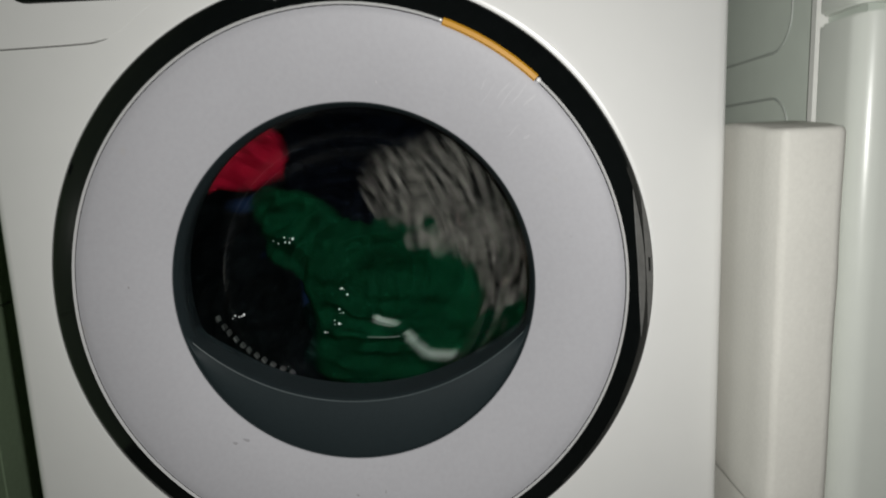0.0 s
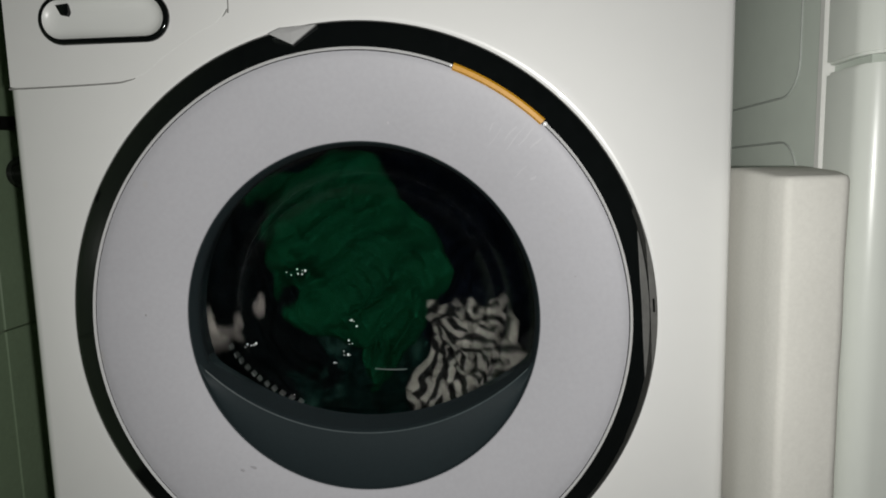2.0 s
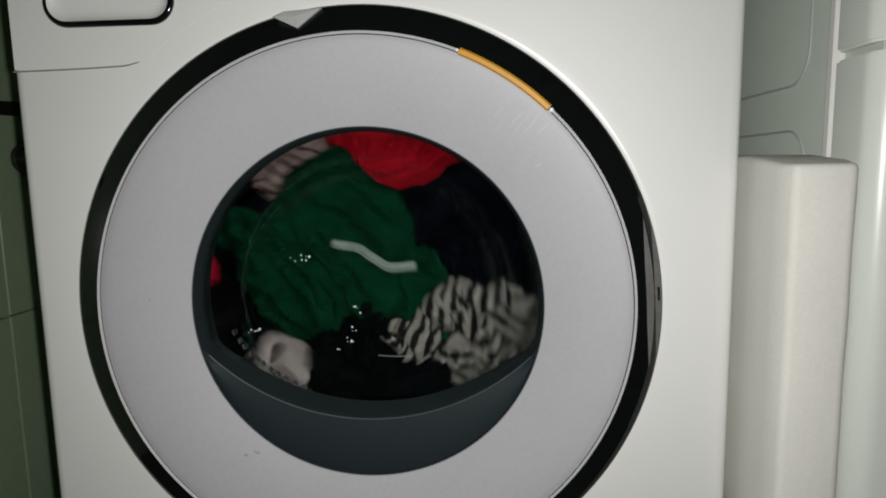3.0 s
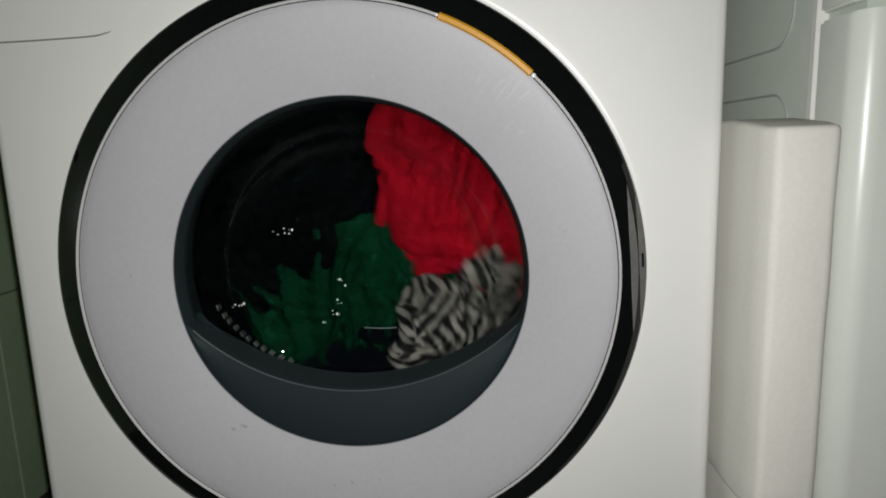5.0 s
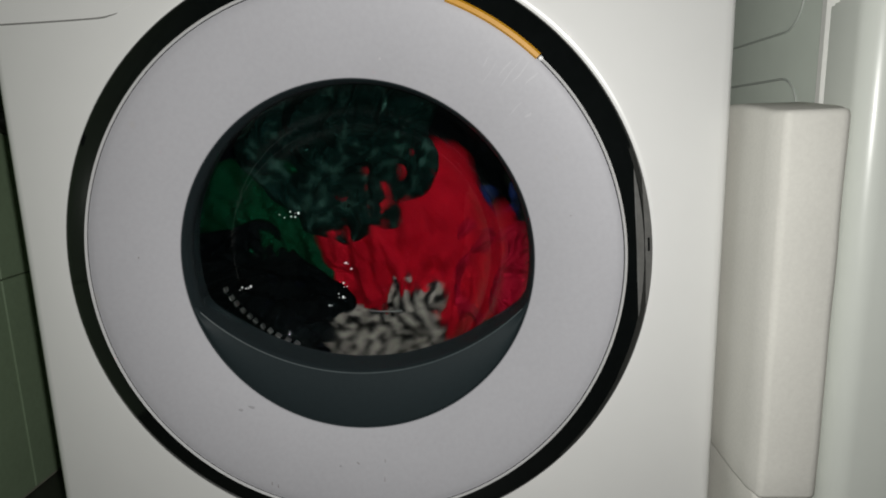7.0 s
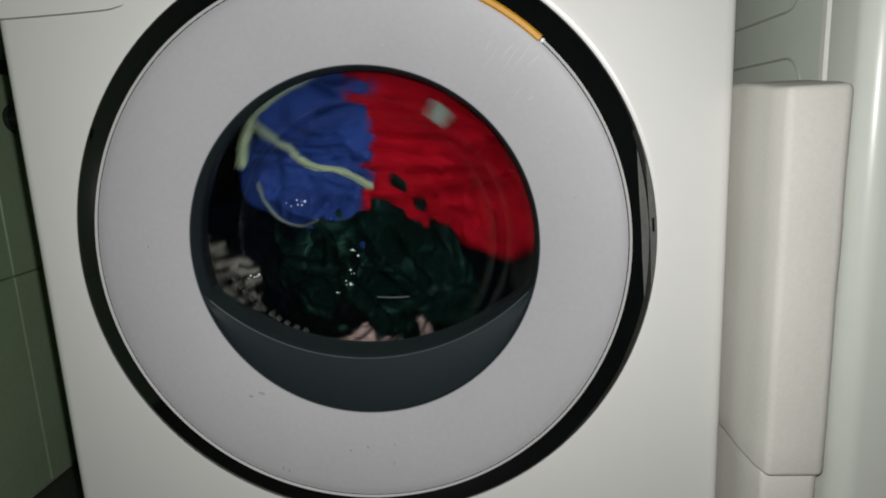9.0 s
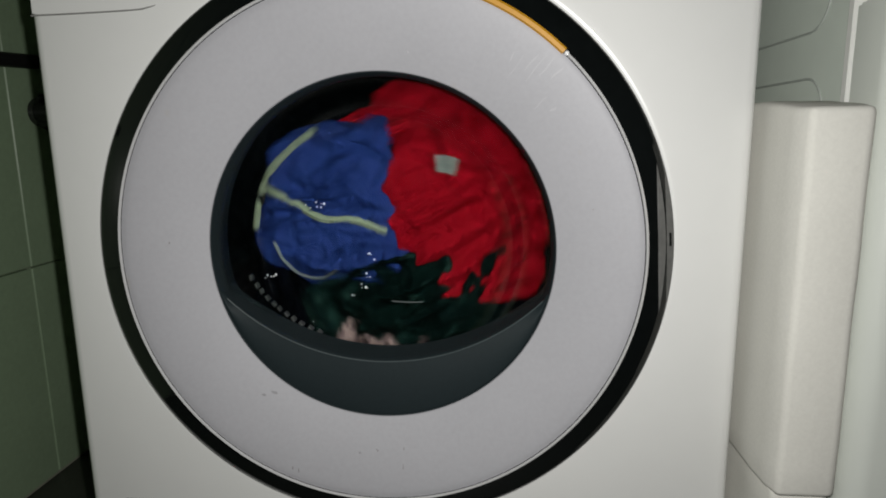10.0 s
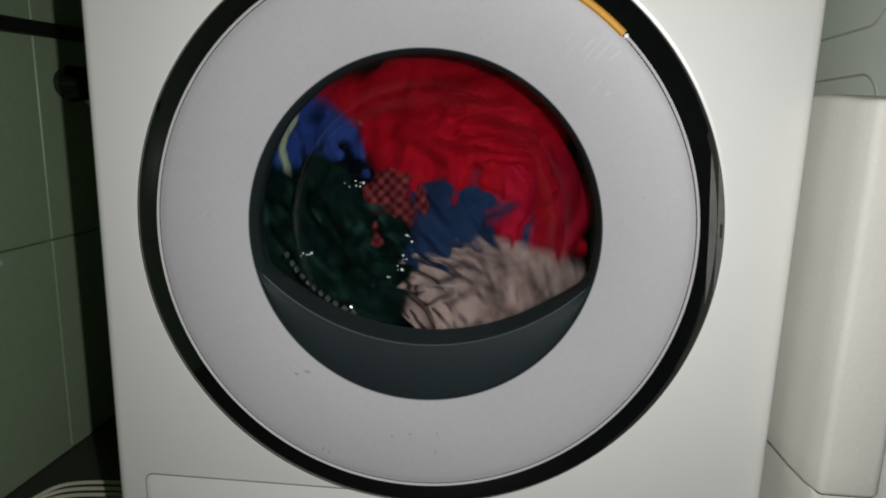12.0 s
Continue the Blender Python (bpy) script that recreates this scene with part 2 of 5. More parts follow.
def bend(points, n=12):
    """A smooth line through the points."""
    p = [Vector(q) for q in points]
    p = [2 * p[0] - p[1], *p, 2 * p[-1] - p[-2]]
    out = []
    for i in range(1, len(p) - 2):
        for k in range(n):
            t = k / n
            a, b, c, d = p[i - 1], p[i], p[i + 1], p[i + 2]
            out.append(0.5 * ((2 * b) + (c - a) * t + (2 * a - 5 * b + 4 * c - d) * t * t + (3 * b - a - 3 * c + d) * t ** 3))
    return [*out, p[-2]]


def plate(outline, y0, y1, bevel=0.0):
    """A flat piece in the plane of the machine's front, y0 towards the viewer."""
    bm = bmesh.new()
    front = [bm.verts.new((x, y0, z)) for x, z in outline]
    f = bm.faces.new(front)
    got = bmesh.ops.extrude_face_region(bm, geom=[f])
    for v in got["geom"]:
        if isinstance(v, bmesh.types.BMVert):
            v.co.y = y1
    bmesh.ops.recalc_face_normals(bm, faces=bm.faces)
    if bevel:
        es = [e for e in bm.edges if all(abs(v.co.y - y0) < 1e-6 for v in e.verts)]
        bmesh.ops.bevel(bm, geom=es, offset=bevel, segments=2, affect="EDGES", profile=0.5)
    return bm


def stadium(x, z, hw, hh, n=14):
    return [(x + s * (hw - hh) + hh * math.cos(a), z + hh * math.sin(a))
            for s, lo in ((1, -90), (-1, 90)) for a in [radians(lo + 180 * i / n) for i in range(n + 1)]]


# ---- the room ----
def room():
    floor = part("floor", boxed(-0.61, 1.6, -2.2, 0.75, -0.05, 0.0), FLOOR, smooth=False)
    tagged(floor, "dark, dull tiled floor beside the washing machine", "floor", kind="structure")
    wall = part("wall_west", boxed(-0.75, -0.618, -2.2, 0.75, -0.05, 2.4), GROUT, smooth=False)
    tagged(wall, "greenish grey tiled side wall with pale grout", "wall", kind="structure")
    for name, b, lab in (("wall_north", (-0.75, 1.7, 0.75, 0.85, -0.05, 2.4), "plain painted wall behind the machine"),
                         ("wall_east", (1.6, 1.7, -2.2, 0.75, -0.05, 2.4), "plain painted side wall"),
                         ("wall_south", (-0.75, 1.7, -2.3, -2.2, -0.05, 2.4), "plain painted wall of the utility room")):
        tagged(part(name, boxed(*b), PLASTER, smooth=False), lab, "wall", kind="structure")
    tagged(part("ceiling", boxed(-0.75, 1.7, -2.3, 0.85, 2.4, 2.5), PLASTER, smooth=False), "plain painted ceiling", "ceiling", kind="structure")
    return wall


def wall_tiles(wall):
    # tiles 0.30 wide and 0.60 high, joints at y = 0.345 and z = 0.34
    for i in range(-4, 3):
        for j in range(-1, 4):
            y0, z0 = 0.345 + 0.30 * i, 0.34 + 0.60 * j
            y1, z1 = min(y0 + 0.298, 0.748), z0 + 0.598
            z0, z1 = max(z0, 0.002), min(z1, 2.39)
            if y1 - y0 < 0.01 or z1 - z0 < 0.01:
                continue
            part("tile", boxed(-0.622, -0.61, y0, y1, z0, z1, bevel=0.0015, seg=1), TILE, wall, smooth=False)


def hose():
    bm = tube(bend([(-0.596, -0.1, 0.62), (-0.596, 0.15, 0.634), (-0.596, 0.30, 0.641), (-0.594, 0.44, 0.648), (-0.57, 0.60, 0.655)]), 0.0105, 12)
    tagged(part("supply_hose", bm, CABLE_B), "black rubber hose running along the tiled wall", "hose")


def tap():
    t = tagged(new("wall_tap"), "small dark chromed tap on the tiled wall behind the machine", "tap")
    t.location = (-0.61, 0.398, 0.572)

    def disc(y, r, x0, x1, m, name, lab=""):
        bm = bmesh.new()
        bmesh.ops.create_cone(bm, cap_ends=True, segments=24, radius1=r, radius2=r * 0.86, depth=x1 - x0,
                              matrix=pose((x0 + x1) / 2, y, 0, 0, 90, 0))
        bmesh.ops.bevel(bm, geom=[e for e in bm.edges if e.is_manifold and e.calc_face_angle() > 0.6], offset=0.002, segments=2, affect="EDGES")
        part(name, bm, m, t, lab)
    disc(0, 0.022, 0.0, 0.010, DARKCHROME, "flange")
    disc(0, 0.011, 0.010, 0.020, CHROME, "stem")
    disc(0, 0.028, 0.014, 0.040, BLACK, "knob", "dark rounded knob")
    part("spout", tube(bend([(0.03, 0, 0), (0.032, 0.01, -0.02), (0.034, 0.03, -0.035)]), 0.007, 10), CHROME, t)


def wall_screw():
    bm = bmesh.new()
    bmesh.ops.create_cone(bm, cap_ends=True, segments=12, radius1=0.005, radius2=0.003, depth=0.004, matrix=pose(-0.608, 0.245, 0.325, 0, 90, 0))
    tagged(part("wall_screw", bm, CHROME), "small bright screw head in the tiled wall", "screw")


def cables():
    for k in range(4):
        o = 0.007 * k
        pts = [(-0.602, 0.08 + 0.025 * k, 0.005), (-0.570 + 0.004 * k, 0.150 + o, 0.005 + 0.003 * k), (-0.525, 0.192 + o, 0.006 + 0.005 * k),
               (-0.47 + 0.006 * k, 0.207 + 1.2 * o, 0.006 + 0.004 * k), (-0.41, 0.222 + 0.6 * o, 0.007), (-0.345, 0.26 + o, 0.005)]
        tagged(part("cable", tube(bend(pts), 0.0028, 8), CABLE_W), "loose white cable lying on the dark floor", "cable", "cables beside the machine")


# ---- the washing machine ----
def front_panel():
    """The front with its round opening, rolled over at the sides into the cabinet's skin."""
    bm = bmesh.new()
    top, bot = 0.85, 0.02
    corner = [math.degrees(math.atan2(z - CZ, x - CX)) % 360 for x in (W, -W) for z in (top, bot)]
    angs = sorted({round(a, 3) for a in [2.0 * i for i in range(180)] + corner})

    def rim(a, inset):
        c, s = math.cos(radians(a)), math.sin(radians(a))
        k = min((W - inset - CX) / c if c > 1e-6 else 9, (-W + inset - CX) / c if c < -1e-6 else 9,
                (top - inset - CZ) / s if s > 1e-6 else 9, (bot + inset - CZ) / s if s < -1e-6 else 9)
        return CX + k * c, CZ + k * s
    rows = []
    for r, y in ((0.2460, 0.030), (0.2460, 0.0030), (0.2465, 0.0012), (0.2478, 0.0003), (0.2510, 0.0), (0.2580, 0.0)):
        rows.append([bm.verts.new((CX + r * math.cos(radians(a)), y, CZ + r * math.sin(radians(a)))) for a in angs])
    for inset, y in ((0.010, 0.0), (0.0055, 0.0007), (0.0022, 0.003), (0.0004, 0.007), (0.0, 0.012), (0.0, 0.58)):
        rows.append([bm.verts.new((x, y, z)) for x, z in [rim(a, inset) for a in angs]])
    n = len(angs)
    for p, q in zip(rows, rows[1:]):
        for i in range(n):
            bm.faces.new((p[i], p[(i + 1) % n], q[(i + 1) % n], q[i]))
    bm.faces.new(rows[-1])
    bmesh.ops.recalc_face_normals(bm, faces=bm.faces)
    return bm


def washing_machine():
    m = tagged(new("washing_machine"), "white front-loading washing machine, running, with a large round silver door", "washing machine")
    part("cabinet", front_panel(), ENAMEL, m)
    for x in (-0.24, 0.24):
        for y in (0.06, 0.52):
            bm = bmesh.new()
            bmesh.ops.create_cone(bm, cap_ends=True, segments=16, radius1=0.022, radius2=0.016, depth=0.022, matrix=pose(x, y, 0.011))
            part("foot", bm, RUBBER, m)

    # detergent drawer, its lower corner cut round along the door
    arc = [(CX + 0.272 * math.cos(radians(a)), CZ + 0.272 * math.sin(radians(a))) for a in (129, 125, 121, 117, 113.5)]
    outline = [(-0.2955, 0.634), (-0.205, 0.6355), (-0.190, 0.638), *arc, (-0.108, 0.688), (-0.106, 0.696), (-0.106, 0.80), (-0.2955, 0.80)]
    drawer = part("detergent_drawer", plate(outline, -0.00012, 0.004), ENAMEL, m, "white drawer front")
    part("seam", tube(bend([(-0.2965, -0.0002, 0.6325), (-0.25, -0.0002, 0.6332), (-0.205, -0.0002, 0.6345), (-0.193, 0.0002, 0.6362), (-0.183, 0.0009, 0.639)]), 0.0007, 6), SEAM, drawer)
    part("seam", tube(bend([(-0.1045, -0.0002, 0.80), (-0.1045, -0.0002, 0.697), (-0.1060, -0.0001, 0.689), (-0.110, 0.0005, 0.684), (-0.116, 0.0010, 0.6805)]), 0.0006, 6), SEAM, drawer)
    hx, hz = -0.2075, 0.6855
    ring = [(x, -0.0036, z) for x, z in stadium(hx, hz, 0.0527, 0.0174)]
    part("handle_frame", tube(ring, 0.0026, 10, closed=True), BLACK, drawer, "glossy black rim")
    bm = bmesh.new()
    loops = []
    for s, y in ((1.0, -0.0062), (0.90, -0.0040), (0.72, -0.0022), (0.45, -0.0012)):
        loops.append([bm.verts.new((hx + (x - hx) * (1 - (1 - s) * 0.35), y, hz + (z - hz) * s)) for x, z in stadium(hx, hz, 0.0508, 0.0155)])
    for p, q in zip(loops, loops[1:]):
        for i in range(len(p)):
            bm.faces.new((p[i], p[(i + 1) % len(p)], q[(i + 1) % len(p)], q[i]))
    bm.faces.new(loops[-1])
    bmesh.ops.recalc_face_normals(bm, faces=bm.faces)
    part("handle_plate", bm, DRAWER, drawer)
    part("latch_opening", plate([(-0.247, 0.6975), (-0.2365, 0.6985), (-0.236, 0.6915), (-0.238, 0.6885), (-0.243, 0.6895)], -0.0048, -0.001, 0.0003), BLACK, drawer, "small black opening")

    # service flap at the foot
    fx0, fx1, fz0, fz1, r = -0.268, -0.03, 0.05, 0.1865, 0.007
    rr = [(cx + r * math.cos(radians(a)), cz + r * math.sin(radians(a))) for cx, cz, a0 in
          ((fx1 - r, fz1 - r, 0), (fx0 + r, fz1 - r, 90), (fx0 + r, fz0 + r, 180), (fx1 - r, fz0 + r, 270)) for a in range(a0, a0 + 91, 15)]
    flap = part("service_flap", plate(rr, -0.0014, 0.004, 0.0009), ENAMEL, m, "white service flap")
    part("seam", tube([(x, -0.0001, z) for x, z in rr], 0.0010, 6, closed=True), SEAM, flap)
    return m


def door(m):
    d = part("door", lathe([(0.2450, 0.020), (0.2452, -0.0065), (0.2447, -0.0095), (0.2430, -0.0112), (0.2380, -0.0133), (0.2310, -0.0160),
                            (0.2255, -0.0180), (0.2226, -0.0188), (0.2222, -0.010)]), BLACK, m, "round door with a glossy black outer ring")
    part("chrome_trim", lathe([(0.2228, -0.0175), (0.2227, -0.0197), (0.2217, -0.0208), (0.2207, -0.0203), (0.2204, -0.0180)], 68.2, 360 + 46.0, 150), CHROME, d, "thin chrome line")
    part("amber_strip", lathe([(0.2244, -0.0165), (0.2242, -0.0200), (0.2226, -0.0214), (0.2196, -0.0214), (0.2180, -0.0180)], 46.5, 67.7, 36, close=True), AMBER, d, "amber translucent strip")
    # near-white beads at the strip's ends paint the lamp's glint there
    for a, r in ((45.9, 0.0019), (68.1, 0.0013)):
        bm = bmesh.new()
        bmesh.ops.create_icosphere(bm, subdivisions=3, radius=r,
                                   matrix=Matrix.Translation((CX + 0.2215 * math.cos(radians(a)), -0.0202, CZ + 0.2215 * math.sin(radians(a)))))
        part("strip_end_glint", bm, GLINT, d)
    part("trim_gap", lathe([(0.2206, -0.0186), (0.2196, -0.0186)], n=120), BLACK, d, "narrow dark gap inside the chrome line")
    prof = [(0.2201, -0.0150), (0.2199, -0.0186), (0.2185, -0.0190)]
    for i in range(1, 15):
        k = i / 15
        prof.append((0.2185 - 0.0665 * k, -0.0190 + 0.0205 * (k ** 1.25)))
    prof += [(0.1520, 0.0015), (0.1512, 0.0030)]
    part("dish", lathe(prof), SILVER, d, "silver dished door panel with small stains")
    part("bezel", lathe([(0.1514, 0.0022), (0.1506, 0.0026), (0.1500, 0.0045), (0.1490, 0.0110), (0.1482, 0.0155), (0.1486, 0.0180), (0.152, 0.030), (0.156, 0.05)]), CHARCOAL, d, "charcoal window rim")

    # the raised charcoal cover below the glass
    bm = bmesh.new()
    R, up = 0.203, 0.101
    rows = []
    nu, nv = 48, 7
    for i in range(nu + 1):
        x = -0.1465 + 0.293 * i / nu
        za = CZ + up - math.sqrt(R * R - x * x) + 0.001
        zb = CZ - math.sqrt(max(0.1508 ** 2 - x * x, 1e-9))
        za = max(za, zb + 0.0006)
        col = []
        for j in range(nv + 1):
            k = j / nv
            z = za + (zb - za) * k
            y = 0.0065 - 0.0055 * math.sin(math.pi * 0.5 * k) + 0.0035 * k * k
            col.append(bm.verts.new((CX + x, y, z)))
        low = 1 - abs(x / 0.1465) ** 6
        back = [bm.verts.new((CX + x, 0.0085, za + 0.0012 * low)), bm.verts.new((CX + x, 0.012, za + 0.0016 * low)),
                bm.verts.new((CX + x, 0.024, za + 0.003 * low)), bm.verts.new((CX + x, 0.036, za + 0.005 * low)), bm.verts.new((CX + x, 0.044, za - 0.02))]
        rows.append(back[::-1] + col)
    for p, q in zip(rows, rows[1:]):
        for j in range(len(p) - 1):
            bm.faces.new((p[j], p[j + 1], q[j + 1], q[j]))
    bmesh.ops.recalc_face_normals(bm, faces=bm.faces)
    part("lower_cover", bm, CHARCOAL, d, "matt charcoal crescent cover")
    # lighter tube along the cover's lip, its highlight put into the colour
    edge = [(CX + x, 0.0066, CZ + up - math.sqrt(R * R - x * x) + 0.0006) for x in [-0.142 + 0.284 * i / 40 for i in range(41)]]
    part("cover_edge", tube(edge, 0.0007, 6), COVER_EDGE, d, "thin lighter line painted as the lip's highlight")

    # glass bowl, two skins
    outer = [(0.1492, 0.0200), (0.1450, 0.0232), (0.1400, 0.0248), (0.1345, 0.0258), (0.1295, 0.0275), (0.1250, 0.0310), (0.1208, 0.0362), (0.1165, 0.0412),
             (0.1110, 0.0452), (0.1035, 0.0482), (0.0930, 0.0503), (0.0800, 0.0518), (0.0630, 0.0530), (0.0430, 0.0539), (0.0210, 0.0545), (0.0001, 0.0546)]
    prof = outer + [(r, y + 0.0035) for r, y in outer[::-1]]
    g = part("glass", lathe(prof, n=128), GLASS, d, "clear bulging door glass with painted lamp glints")
    g.visible_shadow = False

    # grip at the hinge-free side of the ring
    bm = bmesh.new()
    rows = []
    for i in range(37):
        a = -15 + 37 * i / 36
        e = math.sin(math.pi * i / 36) ** 0.7
        ro, ri = 0.2446, 0.2446 - 0.0145 * e

        def skin(r):                       # the height of the black ring at this radius
            return -0.0098 - 0.0062 * min(1, max(0, (0.2446 - r) / 0.0136))
        rows.append([bm.verts.new((CX + r * math.cos(radians(a)), skin(r) - d * e, CZ + r * math.sin(radians(a))))
                     for r, d in ((ro, 0.0), (ro - 0.12 * (ro - ri), 0.0012), (ro - 0.5 * (ro - ri), 0.0004), (ri + 0.1 * (ro - ri), 0.0012), (ri, -0.0002))])
    for p, q in zip(rows, rows[1:]):
        for j in range(4):
            bm.faces.new((p[j], p[j + 1], q[j + 1], q[j]))
    bmesh.ops.recalc_face_normals(bm, faces=bm.faces)
    part("grip", bm, GREYGLOSS, d, "smoky grey grip set in the black ring")
    for a in (2.0,):
        part("grip_notch", lathe([(0.2424, -0.0110), (0.2420, -0.0121), (0.2402, -0.0128), (0.2398, -0.0110)], a, a + 2.6, 4, close=True), BLACK, d)

    # faceted silver mark on the ring
    bm = bmesh.new()
    p = [bm.verts.new(v) for v in ((-0.0670, -0.0182, 0.6650), (-0.0295, -0.0145, 0.6715), (-0.0480, -0.0186, 0.6560),
                                   (-0.0490, -0.0178, 0.6655), (-0.0580, -0.0172, 0.6690))]
    for f in ((0, 3, 4), (4, 3, 1), (3, 2, 1), (0, 2, 3)):
        bm.faces.new([p[i] for i in f])
    got = bmesh.ops.extrude_face_region(bm, geom=bm.faces[:])
    for v in got["geom"]:
        if isinstance(v, bmesh.types.BMVert):
            v.co.y += 0.004
    bmesh.ops.recalc_face_normals(bm, faces=bm.faces)
    part("ring_mark", bm, mat("bright_silver", (0.85, 0.85, 0.85), 0.25, 0.6, 0.05, 60), d, "bright faceted silver mark", smooth=False)

    # specks of grime on the dish
    rng = random.Random(4)
    for x, z, w, h in ((-0.107, 0.301, 0.007, 0.003), (-0.116, 0.2995, 0.005, 0.0026), (-0.0885, 0.2355, 0.0010, 0.004), (-0.083, 0.233, 0.0008, 0.005),
                       (0.0115, 0.2365, 0.0009, 0.006), (0.0118, 0.252, 0.0008, 0.005), (-0.028, 0.248, 0.0022, 0.0022), (-0.013, 0.251, 0.0016, 0.0016),
                       (0.023, 0.595, 0.0020, 0.0026), (-0.012, 0.250, 0.0014, 0.0018), (-0.189, 0.44, 0.0012, 0.002), (0.172, 0.468, 0.0014, 0.0008)):
        r = math.hypot(x - CX, z - CZ)
        k = (0.2185 - r) / 0.0665
        y = -0.0190 + 0.0205 * (max(k, 0) ** 1.25) - 0.0003
        bm = bmesh.new()
        ring = [bm.verts.new((x + w / 2 * (0.8 + 0.5 * rng.random()) * math.cos(6.283 * i / 9), y, z + h / 2 * (0.8 + 0.5 * rng.random()) * math.sin(6.283 * i / 9))) for i in range(9)]
        top = bm.verts.new((x, y - 0.0002, z))
        for i in range(9):
            bm.faces.new((ring[i], ring[(i + 1) % 9], top))
        bmesh.ops.recalc_face_normals(bm, faces=bm.faces)
        part("grime_fleck", bm, SMUDGE if w > 0.0015 else DIRT, d)

    # wiped streaks on the dish, close to the amber strip
    for a, r0, r1, w in ((47, 0.196, 0.214, 0.0012), (48.6, 0.186, 0.211, 0.0009), (50.2, 0.192, 0.207, 0.0014), (52.5, 0.180, 0.200, 0.0008),
                         (44.5, 0.200, 0.213, 0.0016), (42.2, 0.176, 0.190, 0.0010), (39.0, 0.184, 0.190, 0.0022), (54.5, 0.190, 0.199, 0.0009)):
        bm = bmesh.new()
        rows = []
        for i in range(7):
            r = r0 + (r1 - r0) * i / 6
            ang = radians(a + 0.15 * math.sin(0.8 * i + a))
            y = -0.0190 + 0.0205 * (max((0.2185 - r) / 0.0665, 0) ** 1.25) - 0.00025
            wide = w / 2 * math.sin(math.pi * (0.08 + 0.84 * i / 6)) / r
            rows.append([bm.verts.new((CX + r * math.cos(ang + k * wide), y, CZ + r * math.sin(ang + k * wide))) for k in (-1, 1)])
        for p, q in zip(rows, rows[1:]):
            bm.faces.new((p[0], p[1], q[1], q[0]))
        bmesh.ops.recalc_face_normals(bm, faces=bm.faces)
        part("wiped_streak", bm, STREAK, d)

    # pale ribs on the seal below the glass
    for i in range(11):
        a = radians(202 + 3.9 * i + rng.uniform(-0.6, 0.6))
        x, z = -0.005 + 0.144 * math.cos(a), 0.4365 + 0.105 * math.sin(a)
        rib = part("seal_rib", boxed(-0.0026, 0.0026, -0.004, 0.004, -0.0008, 0.0008, bevel=0.0005, seg=1), RIB, d)
        rib.matrix_basis = pose(x, 0.041, z, 0, 72 - 3.4 * i + rng.uniform(-8, 8), 0)
    return d


def drum(m):
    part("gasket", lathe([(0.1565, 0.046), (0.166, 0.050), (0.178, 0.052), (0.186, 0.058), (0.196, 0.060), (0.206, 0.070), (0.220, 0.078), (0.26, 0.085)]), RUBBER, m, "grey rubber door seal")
    bm = bmesh.new()
    rows = []
    n = 96
    for r, y in ((0.236, 0.086), (0.238, 0.095), (0.238, 0.37), (0.225, 0.385), (0.12, 0.372), (0.03, 0.36), (0.001, 0.36)):
        rows.append([bm.verts.new((r * math.cos(6.28318 * i / n), y, r * math.sin(6.28318 * i / n))) for i in range(n)])
    for p, q in zip(rows, rows[1:]):
        for i in range(n):
            bm.faces.new((p[i], p[(i + 1) % n], q[(i + 1) % n], q[i]))
    bmesh.ops.recalc_face_normals(bm, faces=bm.faces)
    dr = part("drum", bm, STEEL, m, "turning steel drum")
    dr.location = (CX, 0, CZ)
    for a in (90, 210, 330):
        bm = bmesh.new()
        rows = []
        for i in range(9):
            y = 0.10 + 0.26 * i / 8
            rows.append([bm.verts.new((u, y, 0.238 - h)) for u, h in ((-0.03, 0.0), (-0.018, 0.022), (-0.007, 0.040), (0.007, 0.040), (0.018, 0.022), (0.03, 0.0))])
        for p, q in zip(rows, rows[1:]):
            for j in range(5):
                bm.faces.new((p[j], p[j + 1], q[j + 1], q[j]))
        bm.faces.new(rows[0])
        bmesh.ops.recalc_face_normals(bm, faces=bm.faces)
        bmesh.ops.rotate(bm, verts=bm.verts, cent=(0, 0, 0), matrix=Matrix.Rotation(radians(a - 90), 3, "Y"))
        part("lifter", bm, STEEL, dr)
    return dr


